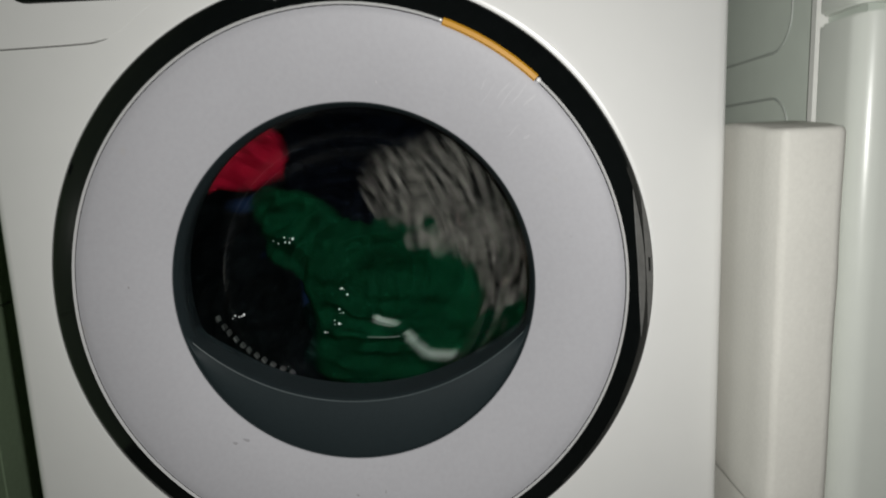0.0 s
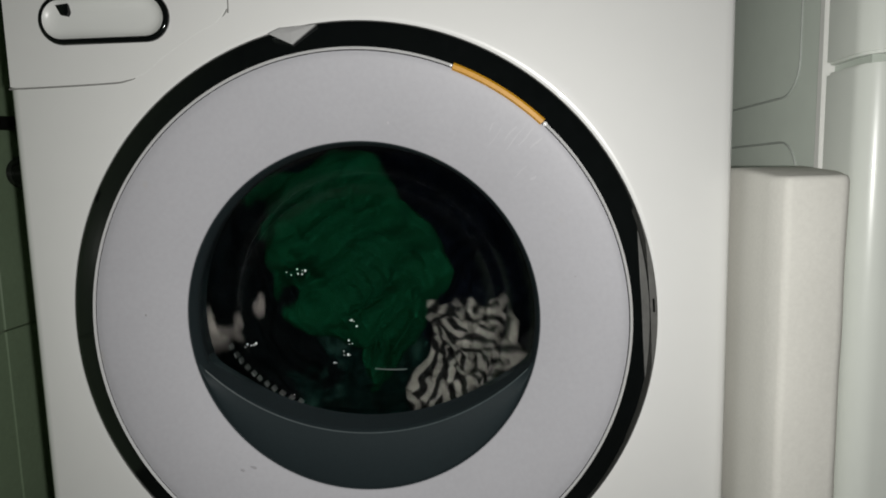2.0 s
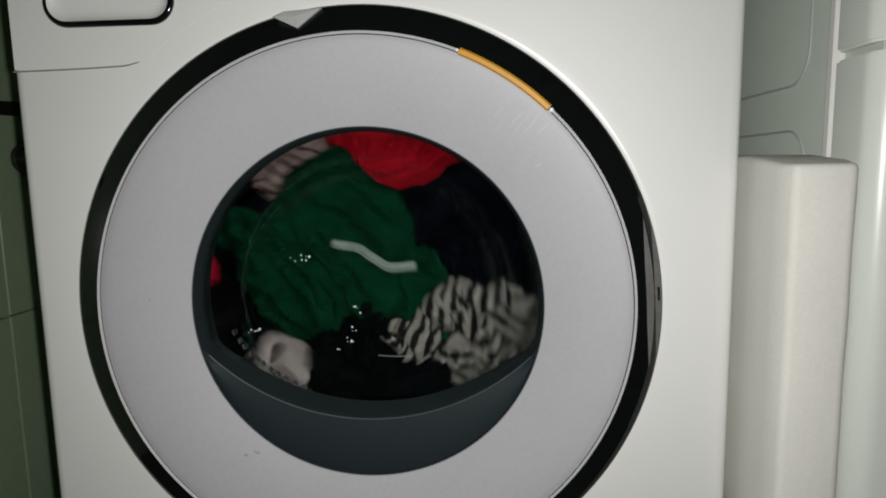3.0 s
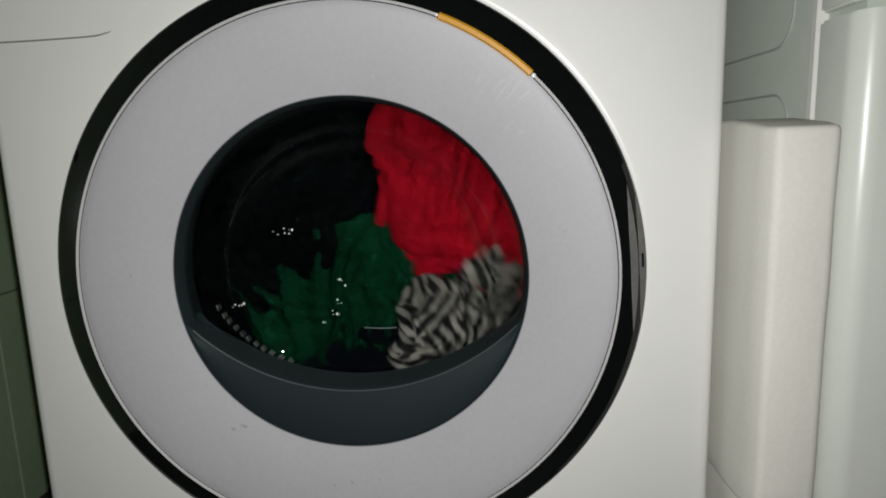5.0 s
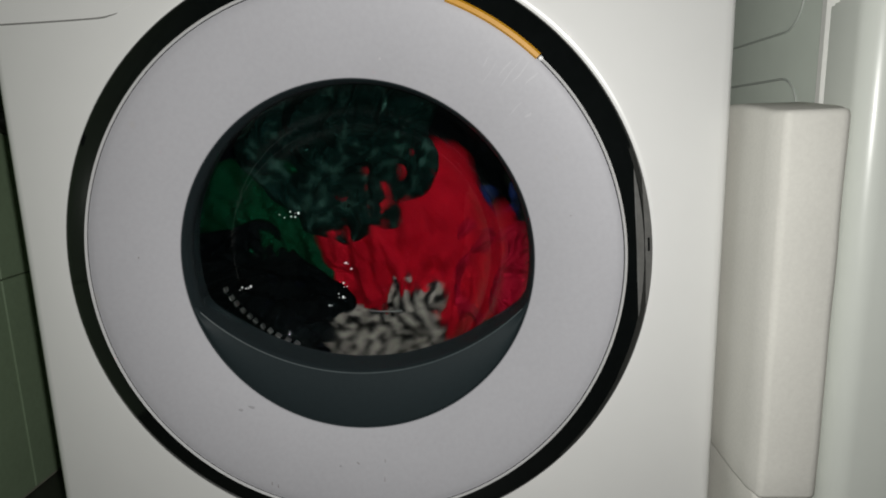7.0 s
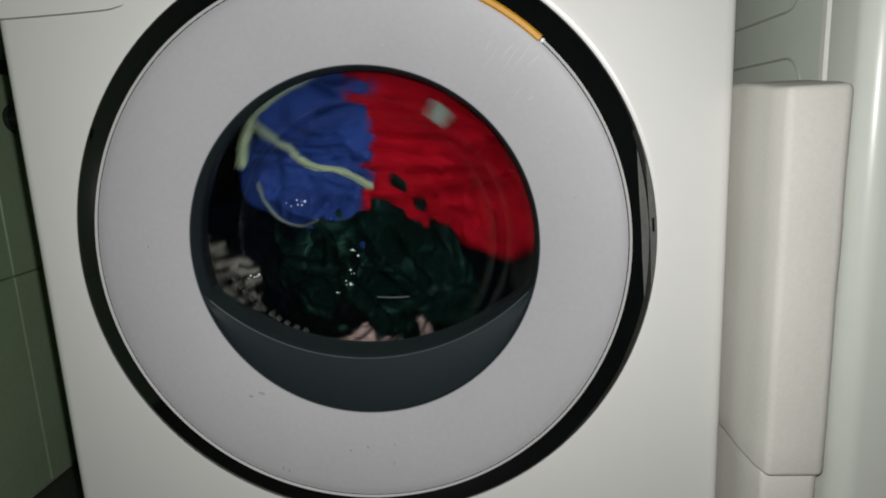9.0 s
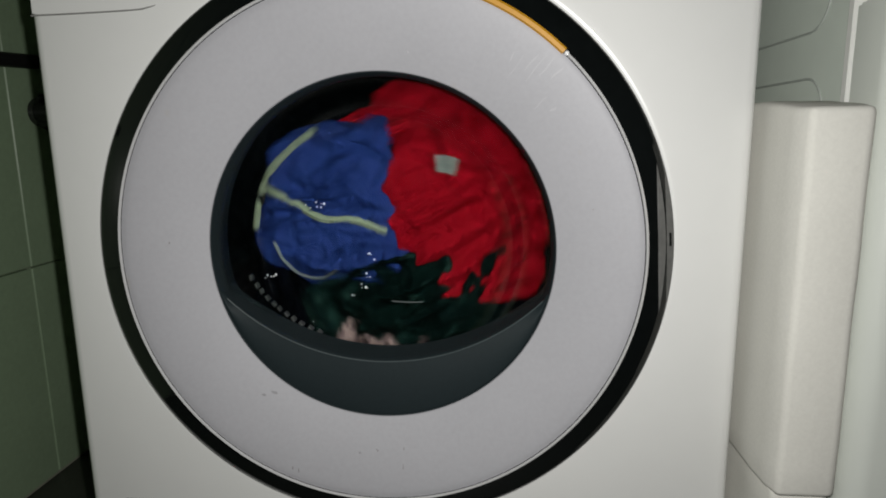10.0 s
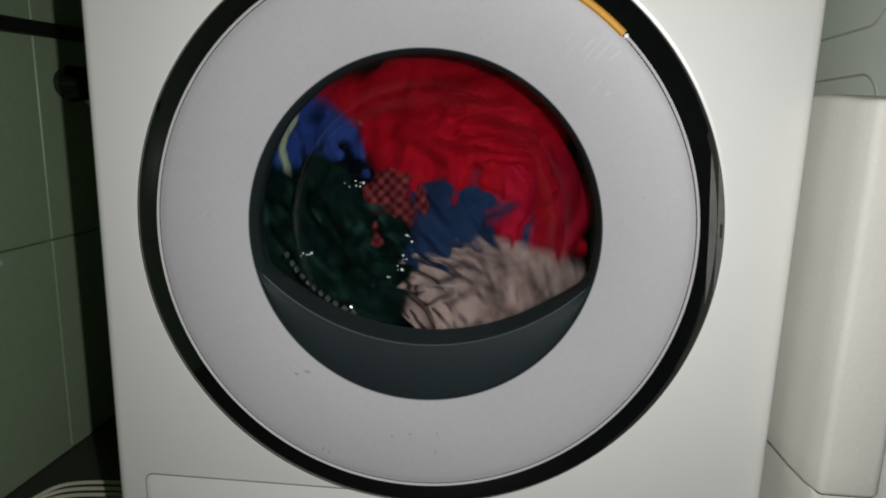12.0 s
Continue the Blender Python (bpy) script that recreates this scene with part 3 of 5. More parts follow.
# ---- the things beside the machine ----
def fridge():
    f = tagged(new("fridge"), "glossy white fridge with rounded doors, close beside the machine", "fridge")
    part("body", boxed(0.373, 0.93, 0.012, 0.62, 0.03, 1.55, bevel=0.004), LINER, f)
    part("door_seal", boxed(0.3654, 0.92, 0.0055, 0.0118, 0.06, 1.53), mat("white_seal", (0.82, 0.82, 0.79), 0.4, 0, 0.03, 40), f)
    for z0, z1 in ((0.05, 0.6225), (0.6285, 1.54)):
        r = 0.018
        plan = [(0.366 + r - r * math.cos(radians(a)), -0.052 + r - r * math.sin(radians(a))) for a in range(0, 91, 10)]
        plan += [(0.93, -0.052), (0.93, 0.005), (0.372, 0.005), (0.366, 0.000)]
        bm = bmesh.new()
        face = bm.faces.new([bm.verts.new((x, y, z0)) for x, y in plan])
        got = bmesh.ops.extrude_face_region(bm, geom=[face])
        for v in got["geom"]:
            if isinstance(v, bmesh.types.BMVert):
                v.co.z = z1
        bmesh.ops.recalc_face_normals(bm, faces=bm.faces)
        es = [e for e in bm.edges if abs(e.verts[0].co.z - e.verts[1].co.z) < 1e-6]
        bmesh.ops.bevel(bm, geom=es, offset=0.002, segments=2, affect="EDGES")
        part("door", bm, FRIDGE, f)
    part("hinge_strip", boxed(0.374, 0.93, -0.042, 0.004, 0.6220, 0.6290), LINER, f)
    # pressed outlines on the side sheet, their shade put into a darker colour
    for z0, z1, y0 in ((0.614, 0.73, 0.054), (0.40, 0.574, 0.054)):
        y1, r = 0.50, 0.030
        ring = [(0.3726, cy + r * math.cos(radians(a)), cz + r * math.sin(radians(a))) for cy, cz, a0 in
                ((y1 - r, z1 - r, 0), (y0 + r, z1 - r, 90), (y0 + r, z0 + r, 180), (y1 - r, z0 + r, 270)) for a in range(a0, a0 + 91, 15)]
        part("pressed_outline", tube(ring, 0.0011, 6, closed=True), PRESS, f)
    for x in (0.42, 0.88):
        for y in (0.06, 0.56):
            part("foot", boxed(x - 0.02, x + 0.02, y - 0.02, y + 0.02, 0.0, 0.03, bevel=0.003), DARK, f)


def foam(name, outline, z0, z1, label):
    """An upright foam block: its outline in plan, soft edges."""
    bm = bmesh.new()
    f = bm.faces.new([bm.verts.new((x, y, z0)) for x, y in outline])
    got = bmesh.ops.extrude_face_region(bm, geom=[f])
    for v in got["geom"]:
        if isinstance(v, bmesh.types.BMVert):
            v.co.z = z1
    bmesh.ops.recalc_face_normals(bm, faces=bm.faces)
    bmesh.ops.bevel(bm, geom=bm.edges[:], offset=0.0045, segments=3, affect="EDGES", profile=0.5)
    bmesh.ops.subdivide_edges(bm, edges=[e for e in bm.edges if e.calc_length() > 0.1], cuts=14, use_grid_fill=True)
    for v in bm.verts:
        if v.co.z > z1 - 0.02:               # the top rises a little behind its front edge
            v.co.z += 0.007 * min(1.0, max(0.0, (v.co.y + 0.05) / 0.06))
        v.co += 0.0007 * noise.noise_vector(v.co * 22)
    tagged(part(name, bm, FOAM), label, "foam block", "foam packing")


def packing():
    foam("foam_block", [(0.3110, -0.060), (0.3525, -0.060), (0.3560, -0.054), (0.3650, -0.030), (0.3652, 0.02), (0.3652, 0.42), (0.307, 0.42), (0.3055, -0.020), (0.3068, -0.044)],
         0.249, 0.545, "tall off-white polystyrene block standing between machine and fridge")
    foam("foam_block", [(0.3115, -0.050), (0.352, -0.052), (0.3645, -0.028), (0.3650, 0.42), (0.309, 0.42)],
         0.0, 0.249, "lower off-white polystyrene block carrying another on the floor")


# ---- the laundry ----
AX, AZ, RV = -0.022, 0.413, 0.173     # centre and radius of what shows through the glass


def cloth(name, seed, hw, hh, material, label, thick=0.040, folds=1.0, lobes=0.36, way=0.0, parent=None):
    """A crumpled piece of wet laundry, hw and hh its half sizes: an uneven, folded cushion."""
    nr, na = 34, 132
    off = Vector((seed * 7.31, seed * 3.77, seed * 1.93))
    bm = bmesh.new()

    def edge(a):
        p = Vector((math.cos(a) * 1.1, 0.3, math.sin(a) * 1.1)) + off
        return 1 + 1.15 * lobes * noise.noise(p * 1.05) + 0.32 * lobes * noise.noise(p * 2.6) + 0.10 * lobes * noise.noise(p * 7.3)

    def relief(x, z):
        u = x * math.cos(way) + z * math.sin(way)
        w = -x * math.sin(way) + z * math.cos(way)
        q = Vector((x * 26, 1.7, z * 26)) + off * 1.3
        warp = noise.noise_vector(q * 0.55)
        p = Vector((u * 11, 0, w * 46)) + off + 0.9 * warp
        ridge = 0.62 - 1.9 * abs(noise.noise(p)) ** 0.8
        cross = 0.5 - 1.6 * abs(noise.noise(Vector((w * 13, 4.2, u * 50)) + off + 0.8 * warp))
        fine = 0.4 - abs(noise.noise(q * 2.3 + 0.8 * warp))
        broad = noise.noise(q * 0.5 + off)
        return folds * (0.0150 * ridge + 0.0085 * cross + 0.0040 * fine + 0.013 * broad)

    def curl(a):
        return 0.016 * noise.noise(Vector((math.cos(a) * 1.5, 2.0, math.sin(a) * 1.5)) + off * 1.7)
    for side in (-1, 1):
        mid = bm.verts.new((0, side * thick * 0.5 + (relief(0, 0) if side < 0 else 0), 0))
        last = None
        for i in range(1, nr + 1):
            k = math.sin(i / nr * math.pi / 2)
            ring = []
            for j in range(na):
                a = 2 * math.pi * j / na
                e = edge(a)
                x, z = hw * e * k * math.cos(a), hh * e * k * math.sin(a)
                d = math.sqrt(max(0.0, 1 - k ** 4)) * thick * 0.5
                y = side * d - (relief(x, z) if side < 0 else -0.4 * relief(z, x)) * min(1.0, 2.6 * (1 - k) + 0.2 if i < nr else 0) + curl(a) * k ** 3
                ring.append(bm.verts.new((x, y, z)))
            for j in range(na):
                if last is None:
                    bm.faces.new((mid, ring[j], ring[(j + 1) % na]))
                else:
                    bm.faces.new((last[j], ring[j], ring[(j + 1) % na], last[(j + 1) % na]))
            last = ring
    bmesh.ops.remove_doubles(bm, verts=bm.verts, dist=1e-6)
    bmesh.ops.recalc_face_normals(bm, faces=bm.faces)
    ob = part(name, bm, material, parent)
    for p in ob.data.polygons:
        p.use_smooth = True
    if parent:
        return ob
    return tagged(ob, label, "laundry", "wet laundry tumbling in the drum")


def flap(ob, name, seed, hw, hh, x, z, turn, y=0.004, folds=1.0, thick=0.022):
    """A sleeve, leg or loose corner of a garment, lying out from its body."""
    piece = cloth(name, seed, hw, hh, ob.data.materials[0], "", thick, folds, 0.34, 0.3, ob)
    piece.matrix_basis = pose(x, y, z, 0, turn, 0)
    return piece


def strap(ob, name, points, width, material, label, thick=0.002):
    """A band of cloth lying on the front of a garment, from points (x, z)."""
    bm = bmesh.new()
    line = bend([(x, 0, z) for x, z in points], 10)
    tree = ob.data
    rows = []
    from_front = [v.co for v in tree.vertices if v.co.y < 0]
    for i, p in enumerate(line):
        d = (line[min(i + 1, len(line) - 1)] - line[max(i - 1, 0)]).normalized()
        s = Vector((-d.z, 0, d.x)) * width / 2
        near = sorted(from_front, key=lambda c: (c.x - p.x) ** 2 + (c.z - p.z) ** 2)[:5]
        y = sum(c.y for c in near) / 5 - thick
        rows.append([bm.verts.new((p.x + s.x * k, y - thick * (1 - abs(k)) - (0.001 if k == 0 else 0), p.z + s.z * k)) for k in (-1, -0.5, 0, 0.5, 1)]
                    + [bm.verts.new((p.x + s.x * k, y + 0.004, p.z + s.z * k)) for k in (1, -1)])
    # even out the height along the band
    for k in range(2):
        for i in range(1, len(rows) - 1):
            for j in range(7):
                rows[i][j].co.y = (rows[i - 1][j].co.y + rows[i][j].co.y + rows[i + 1][j].co.y) / 3
    for p, q in zip(rows, rows[1:]):
        for j in range(7):
            bm.faces.new((p[j], p[(j + 1) % 7], q[(j + 1) % 7], q[j]))
    bm.faces.new(rows[0])
    bm.faces.new(rows[-1])
    bmesh.ops.recalc_face_normals(bm, faces=bm.faces)
    return part(name, bm, material, ob, label)


def glass_glints(d):
    """White specks in small clusters on the glass, painted reflections of the lamp."""
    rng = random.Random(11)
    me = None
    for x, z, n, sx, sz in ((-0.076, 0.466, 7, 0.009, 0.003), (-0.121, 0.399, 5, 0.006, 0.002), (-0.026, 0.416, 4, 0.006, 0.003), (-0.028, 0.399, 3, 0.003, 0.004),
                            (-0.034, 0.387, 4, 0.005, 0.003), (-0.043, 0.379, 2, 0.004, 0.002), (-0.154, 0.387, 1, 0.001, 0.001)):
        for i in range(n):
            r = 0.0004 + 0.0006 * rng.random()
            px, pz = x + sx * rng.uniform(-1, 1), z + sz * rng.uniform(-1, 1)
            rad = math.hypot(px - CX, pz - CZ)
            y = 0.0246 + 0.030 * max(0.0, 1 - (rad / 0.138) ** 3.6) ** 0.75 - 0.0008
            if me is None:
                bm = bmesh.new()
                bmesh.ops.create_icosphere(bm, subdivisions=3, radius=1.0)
                first = part("glass_glint", bm, GLASS_GLINT, d)
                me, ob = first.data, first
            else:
                ob = new("glass_glint", me)
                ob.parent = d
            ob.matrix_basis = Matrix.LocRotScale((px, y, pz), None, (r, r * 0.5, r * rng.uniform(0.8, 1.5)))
    # thin arc painted for the lamp's reflection low in the glass bowl
    part("glint_arc", tube(bend([(-0.004, 0.0432, 0.3752), (0.006, 0.0434, 0.3744), (0.018, 0.0434, 0.3742), (0.026, 0.0432, 0.3747)]), 0.0006, 6), GLINT_ARC, d)


LAYER = (0.094, 0.113, 0.134, 0.205)   # depths: against the glass, behind that, deeper, out of sight


def place(u, v, layer, turn):
    i = min(int(layer), 2)
    return pose(AX + RV * u, LAYER[i] + (LAYER[i + 1] - LAYER[i]) * (layer - i), AZ + RV * v, 0, turn, 0)


def tumble(ob, rows, turn=0.0, loose=None):
    """Rows of t, u, v (places within the round window, 1 at its rim), layer and, where it is known, the clockwise turn.
    Longer pauses are filled with the drum's clockwise round. loose: for each sleeve or corner of the garment, rows of t, u, v
    and layer to which it is swung while the garment passes there."""
    full = []
    for r, q in zip(rows, rows[1:] + [None]):
        full.append(r)
        if q and q[0] - r[0] > 0.31:
            n = max(2, round((q[0] - r[0]) / 0.1))
            a, b = math.degrees(math.atan2(r[1], r[2])), math.degrees(math.atan2(q[1], q[2]))
            go = (b - a) % 360
            go += 360 * max(0, round((325 * (q[0] - r[0]) - go) / 360))
            ra, rb = math.hypot(r[1], r[2]), math.hypot(q[1], q[2])
            for i in range(1, n):
                k = i / n
                ang, rad = radians(a + go * k), (ra + (rb - ra) * k) * (1 - 0.12 * math.sin(3.1 * k))
                full.append((r[0] + (q[0] - r[0]) * k, rad * math.sin(ang), rad * math.cos(ang), r[3] + (q[3] - r[3]) * k))
    out, c, last = [], turn, None
    for row in full:
        t, u, v, y = row[:4]
        if len(row) > 4:
            c = row[4]
        elif last:
            step = (math.degrees(math.atan2(u, v)) - math.degrees(math.atan2(last[1], last[2])) + 180) % 360 - 180
            c += max(-20, min(34, step))
        last = row
        if y > 2.7:                          # deep in the drum: keep to its middle
            u, v = 0.5 * u, 0.5 * v
        out.append((t, place(u, v, y, c)))
    walk(ob, out)
    for piece, swings in (loose or {}).items():
        rest = piece.matrix_basis.copy()
        keys = [(0.0, rest)] if swings[0][0] > 0 else []
        for t, u, v, y, *way in swings:      # way: a clockwise turn of its own
            body = min(out, key=lambda o: abs(o[0] - t))[1].inverted()
            local = body @ place(u, v, y, way[0]) if way else Matrix.Translation(body @ place(u, v, y, 0).translation) @ rest.to_3x3().to_4x4()
            keys.append((t, local))
        if swings[-1][0] < 12.0:
            keys.append((12.0, rest))
        walk(piece, keys)


room_wall = room()
hose()
tap()
wall_screw()
cables()
washer = washing_machine()
washer_door = door(washer)
washer_drum = drum(washer)
glass_glints(washer_door)
fridge()
packing()

green = cloth("green_cloth", 1, 0.084, 0.094, C_GREEN, "crumpled bottle-green cotton garment with a white label, wet", 0.030)
green_label = strap(green, "care_label", [(-0.030, 0.018), (-0.005, 0.006), (0.018, -0.014), (0.045, -0.020)], 0.008, C_TAG, "white satin label")
teal = cloth("dark_green_cloth", 2, 0.098, 0.085, C_TEAL, "crumpled dark green garment with a faint pale print, wet", 0.032, 1.3)
red = cloth("red_cloth", 3, 0.115, 0.100, C_RED, "large crumpled bright red cotton garment, wet", 0.030, 0.9)
red_label = strap(red, "care_label", [(-0.052, -0.030), (-0.044, -0.038), (-0.036, -0.042)], 0.016, C_TAG, "small white label")
crimson = cloth("crimson_cloth", 4, 0.058, 0.054, C_CRIMSON, "smaller crumpled crimson cotton garment, wet", 0.030, 1.1)
checked = cloth("checked_cloth", 5, 0.056, 0.046, C_CHECK, "small dark red cloth with a fine check, wet", 0.026, 0.7)
shorts = cloth("blue_shorts", 6, 0.080, 0.087, C_BLUE, "blue sports shorts with pale lime piping, wet", 0.030, 0.8, 0.24)
strap(shorts, "piping", [(-0.076, -0.020), (-0.068, 0.018), (-0.042, 0.052), (-0.005, 0.080)], 0.008, C_PIPE, "pale lime edge piping")
strap(shorts, "piping", [(-0.064, 0.024), (-0.032, 0.010), (0.004, -0.008), (0.034, -0.010), (0.064, -0.022)], 0.007, C_PIPE, "pale lime piping")
strap(shorts, "drawstring", [(-0.050, -0.032), (-0.034, -0.062), (-0.006, -0.070), (0.012, -0.060)], 0.003, C_TAG, "thin white drawstring")
zebra = cloth("striped_shirt", 7, 0.070, 0.060, C_ZEBRA, "crumpled black and white striped jersey shirt, wet", 0.034, 1.9, 0.30, 0.5)
beige = cloth("pink_striped_shirt", 8, 0.086, 0.070, C_BEIGE, "crumpled pale pink shirt with thin dark stripes, wet", 0.034, 1.8, 0.30, -0.4)
sock = cloth("grey_sock", 9, 0.027, 0.038, C_GREY, "small crumpled greyish white sock, wet", 0.026, 1.0)
denim = cloth("dark_blue_cloth", 10, 0.066, 0.076, C_DENIM, "crumpled dark blue cotton garment, wet", 0.030)
navy = cloth("navy_cloth", 11, 0.170, 0.160, C_NAVY, "large crumpled navy-black garment, wet", 0.05, 1.2)
black = cloth("black_cloth", 12, 0.160, 0.170, C_BLACK, "large crumpled black garment, wet", 0.05, 1.2)
dusky = cloth("black_cloth", 13, 0.085, 0.080, C_BLACK, "crumpled black garment, wet, close behind the glass", 0.03, 1.2)

inky = cloth("navy_cloth", 14, 0.082, 0.090, C_NAVY, "crumpled navy-black garment, wet, tumbling close behind the glass", 0.03, 1.2)
dusky_sleeve = flap(dusky, "sleeve", 34, 0.066, 0.046, 0.060, -0.050, 40)
dusky_hem = flap(dusky, "hem", 35, 0.060, 0.050, -0.050, 0.055, -35)
inky_sleeve = flap(inky, "sleeve", 36, 0.062, 0.044, -0.055, -0.050, 60)
green_sleeve = flap(green, "sleeve", 21, 0.062, 0.040, 0.062, -0.050, 40)
green_hem = flap(green, "hem", 22, 0.070, 0.030, -0.050, 0.060, -35)
flap(teal, "sleeve", 23, 0.060, 0.036, -0.060, -0.040, -25)
flap(teal, "hem", 24, 0.052, 0.034, 0.055, 0.045, 50)
red_sleeve = flap(red, "sleeve", 25, 0.070, 0.040, 0.070, -0.052, 35, 0.004, 0.6)
red_hem = flap(red, "hem", 26, 0.080, 0.034, -0.030, 0.066, 20, -0.003, 0.6)
flap(crimson, "sleeve", 27, 0.045, 0.026, -0.045, -0.028, -30)
zebra_sleeve = flap(zebra, "sleeve", 28, 0.055, 0.032, -0.048, 0.034, 60, -0.004, 1.6)
flap(zebra, "hem", 29, 0.048, 0.030, 0.050, -0.036, 15, 0.004, 1.6)
flap(beige, "sleeve", 30, 0.052, 0.032, -0.052, -0.026, -50, -0.004, 1.6)
flap(shorts, "leg", 31, 0.050, 0.044, 0.038, -0.052, 15, 0.006)
flap(shorts, "leg", 32, 0.046, 0.036, 0.030, 0.050, -30, 0.007)
flap(sock, "toe", 33, 0.022, 0.016, 0.016, -0.026, 40)


def motions():
    tumble(green, [
        (0, 0.14, -0.14, 0), (0.1, 0, -0.15, 0), (0.2, -0.1, -0.3, 1), (0.3, -0.4, -0.3, 1), (0.4, -0.65, 0, 1), (0.5, -0.42, 0.25, 1), (0.6, -0.2, 0.4, 0), (0.7, -0.05, 0.4, 0),
        (0.8, 0.15, 0.3, 0), (0.9, 0.15, 0.05, 0), (1, 0.35, -0.3, 0), (1.1, 0.1, -0.2, 0), (1.2, 0, -0.3, 0), (1.3, -0.35, -0.2, 0), (1.4, -0.55, -0.05, 0), (1.5, -0.62, 0.2, 0),
        (1.6, -0.45, 0.4, 0), (1.7, -0.4, 0.3, 0), (1.8, -0.2, 0.25, 0), (1.9, -0.1, 0.35, 0), (2, -0.02, 0.42, 0), (2.1, 0.15, 0.3, 0), (2.2, 0.3, 0.15, 0), (2.3, 0.4, -0.1, 0),
        (2.4, 0.15, -0.3, 0.3), (2.5, 0, -0.42, 0.4), (2.6, -0.35, -0.15, 0.4), (2.7, -0.6, 0.05, 0.4), (2.8, -0.55, 0.3, 0.3), (2.9, -0.4, 0.35, 0), (3, -0.3, 0.34, 0.5), (3.1, -0.05, 0.2, 0.2),
        (3.2, 0, 0.1, 0), (4.8, -0.2, -0.3, 1), (4.9, -0.25, -0.2, 1), (5, -0.12, -0.2, 1), (5.1, -0.35, -0.15, 2), (5.2, -0.6, -0.05, 2), (5.3, -0.75, 0.2, 2), (5.4, -0.35, 0.3, 2),
        (5.5, -0.05, 0.3, 2), (5.6, 0.15, 0.25, 2), (5.7, 0.3, 0, 2.5), (5.8, 0.4, -0.3, 3), (6, -0.14, -0.32, 0.3), (6.1, -0.3, -0.3, 2), (6.3, -0.7, 0.1, 3), (6.5, 0.1, 0.75, 3),
        (6.9, -0.6, 0.1, 2), (7, -0.5, 0.3, 1.4), (7.1, -0.3, 0.4, 2), (7.2, -0.1, 0.2, 2), (9, -0.6, 0.3, 3), (9.2, -0.2, 0.6, 2), (9.5, 0.3, 0.2, 2), (9.6, 0.35, -0.2, 2),
        (10, -0.4, -0.5, 3), (12, -0.5, -0.5, 3)], loose={green_sleeve: [(0, -0.26, 0.28, 0.3), (0.5, -0.4, 0.55, 1), (1, -0.22, 0.2, 0.4), (1.5, -0.6, 0.55, 0.4), (2, -0.3, 0.62, 0.3), (2.5, 0.3, -0.35, 0.6), (3, 0.28, 0, 0.6), (5, 0.25, -0.3, 1), (5.5, 0.2, 0.4, 2.2), (6, -0.25, -0.1, 1.2), (7, -0.35, 0.6, 1.6)],
           green_hem: [(0, 0.62, -0.38, 0.3), (0.5, -0.5, 0, 1), (1, 0.65, -0.1, 0.4), (1.5, -0.6, -0.2, 0.3), (2, 0.2, 0, 0.3), (2.5, -0.35, -0.55, 0.5), (3, -0.55, 0.35, 0.6), (5, -0.5, -0.28, 1), (5.5, -0.1, 0.05, 2), (6, -0.08, -0.58, 0.6), (7, -0.5, 0, 1.6)],
           green_label: [(0, 0.3, -0.26, -0.4), (0.5, -0.4, 0.2, 2), (1, 0.35, -0.3, 0), (1.5, -0.6, 0.2, 2), (2, 0, 0.4, 2), (2.5, 0, -0.5, 2), (3, 0.02, 0.3, 0.1, -12), (3.2, 0.15, 0.1, 0, 10), (4.8, -0.1, -0.2, 2), (6, -0.2, -0.3, 3)]})
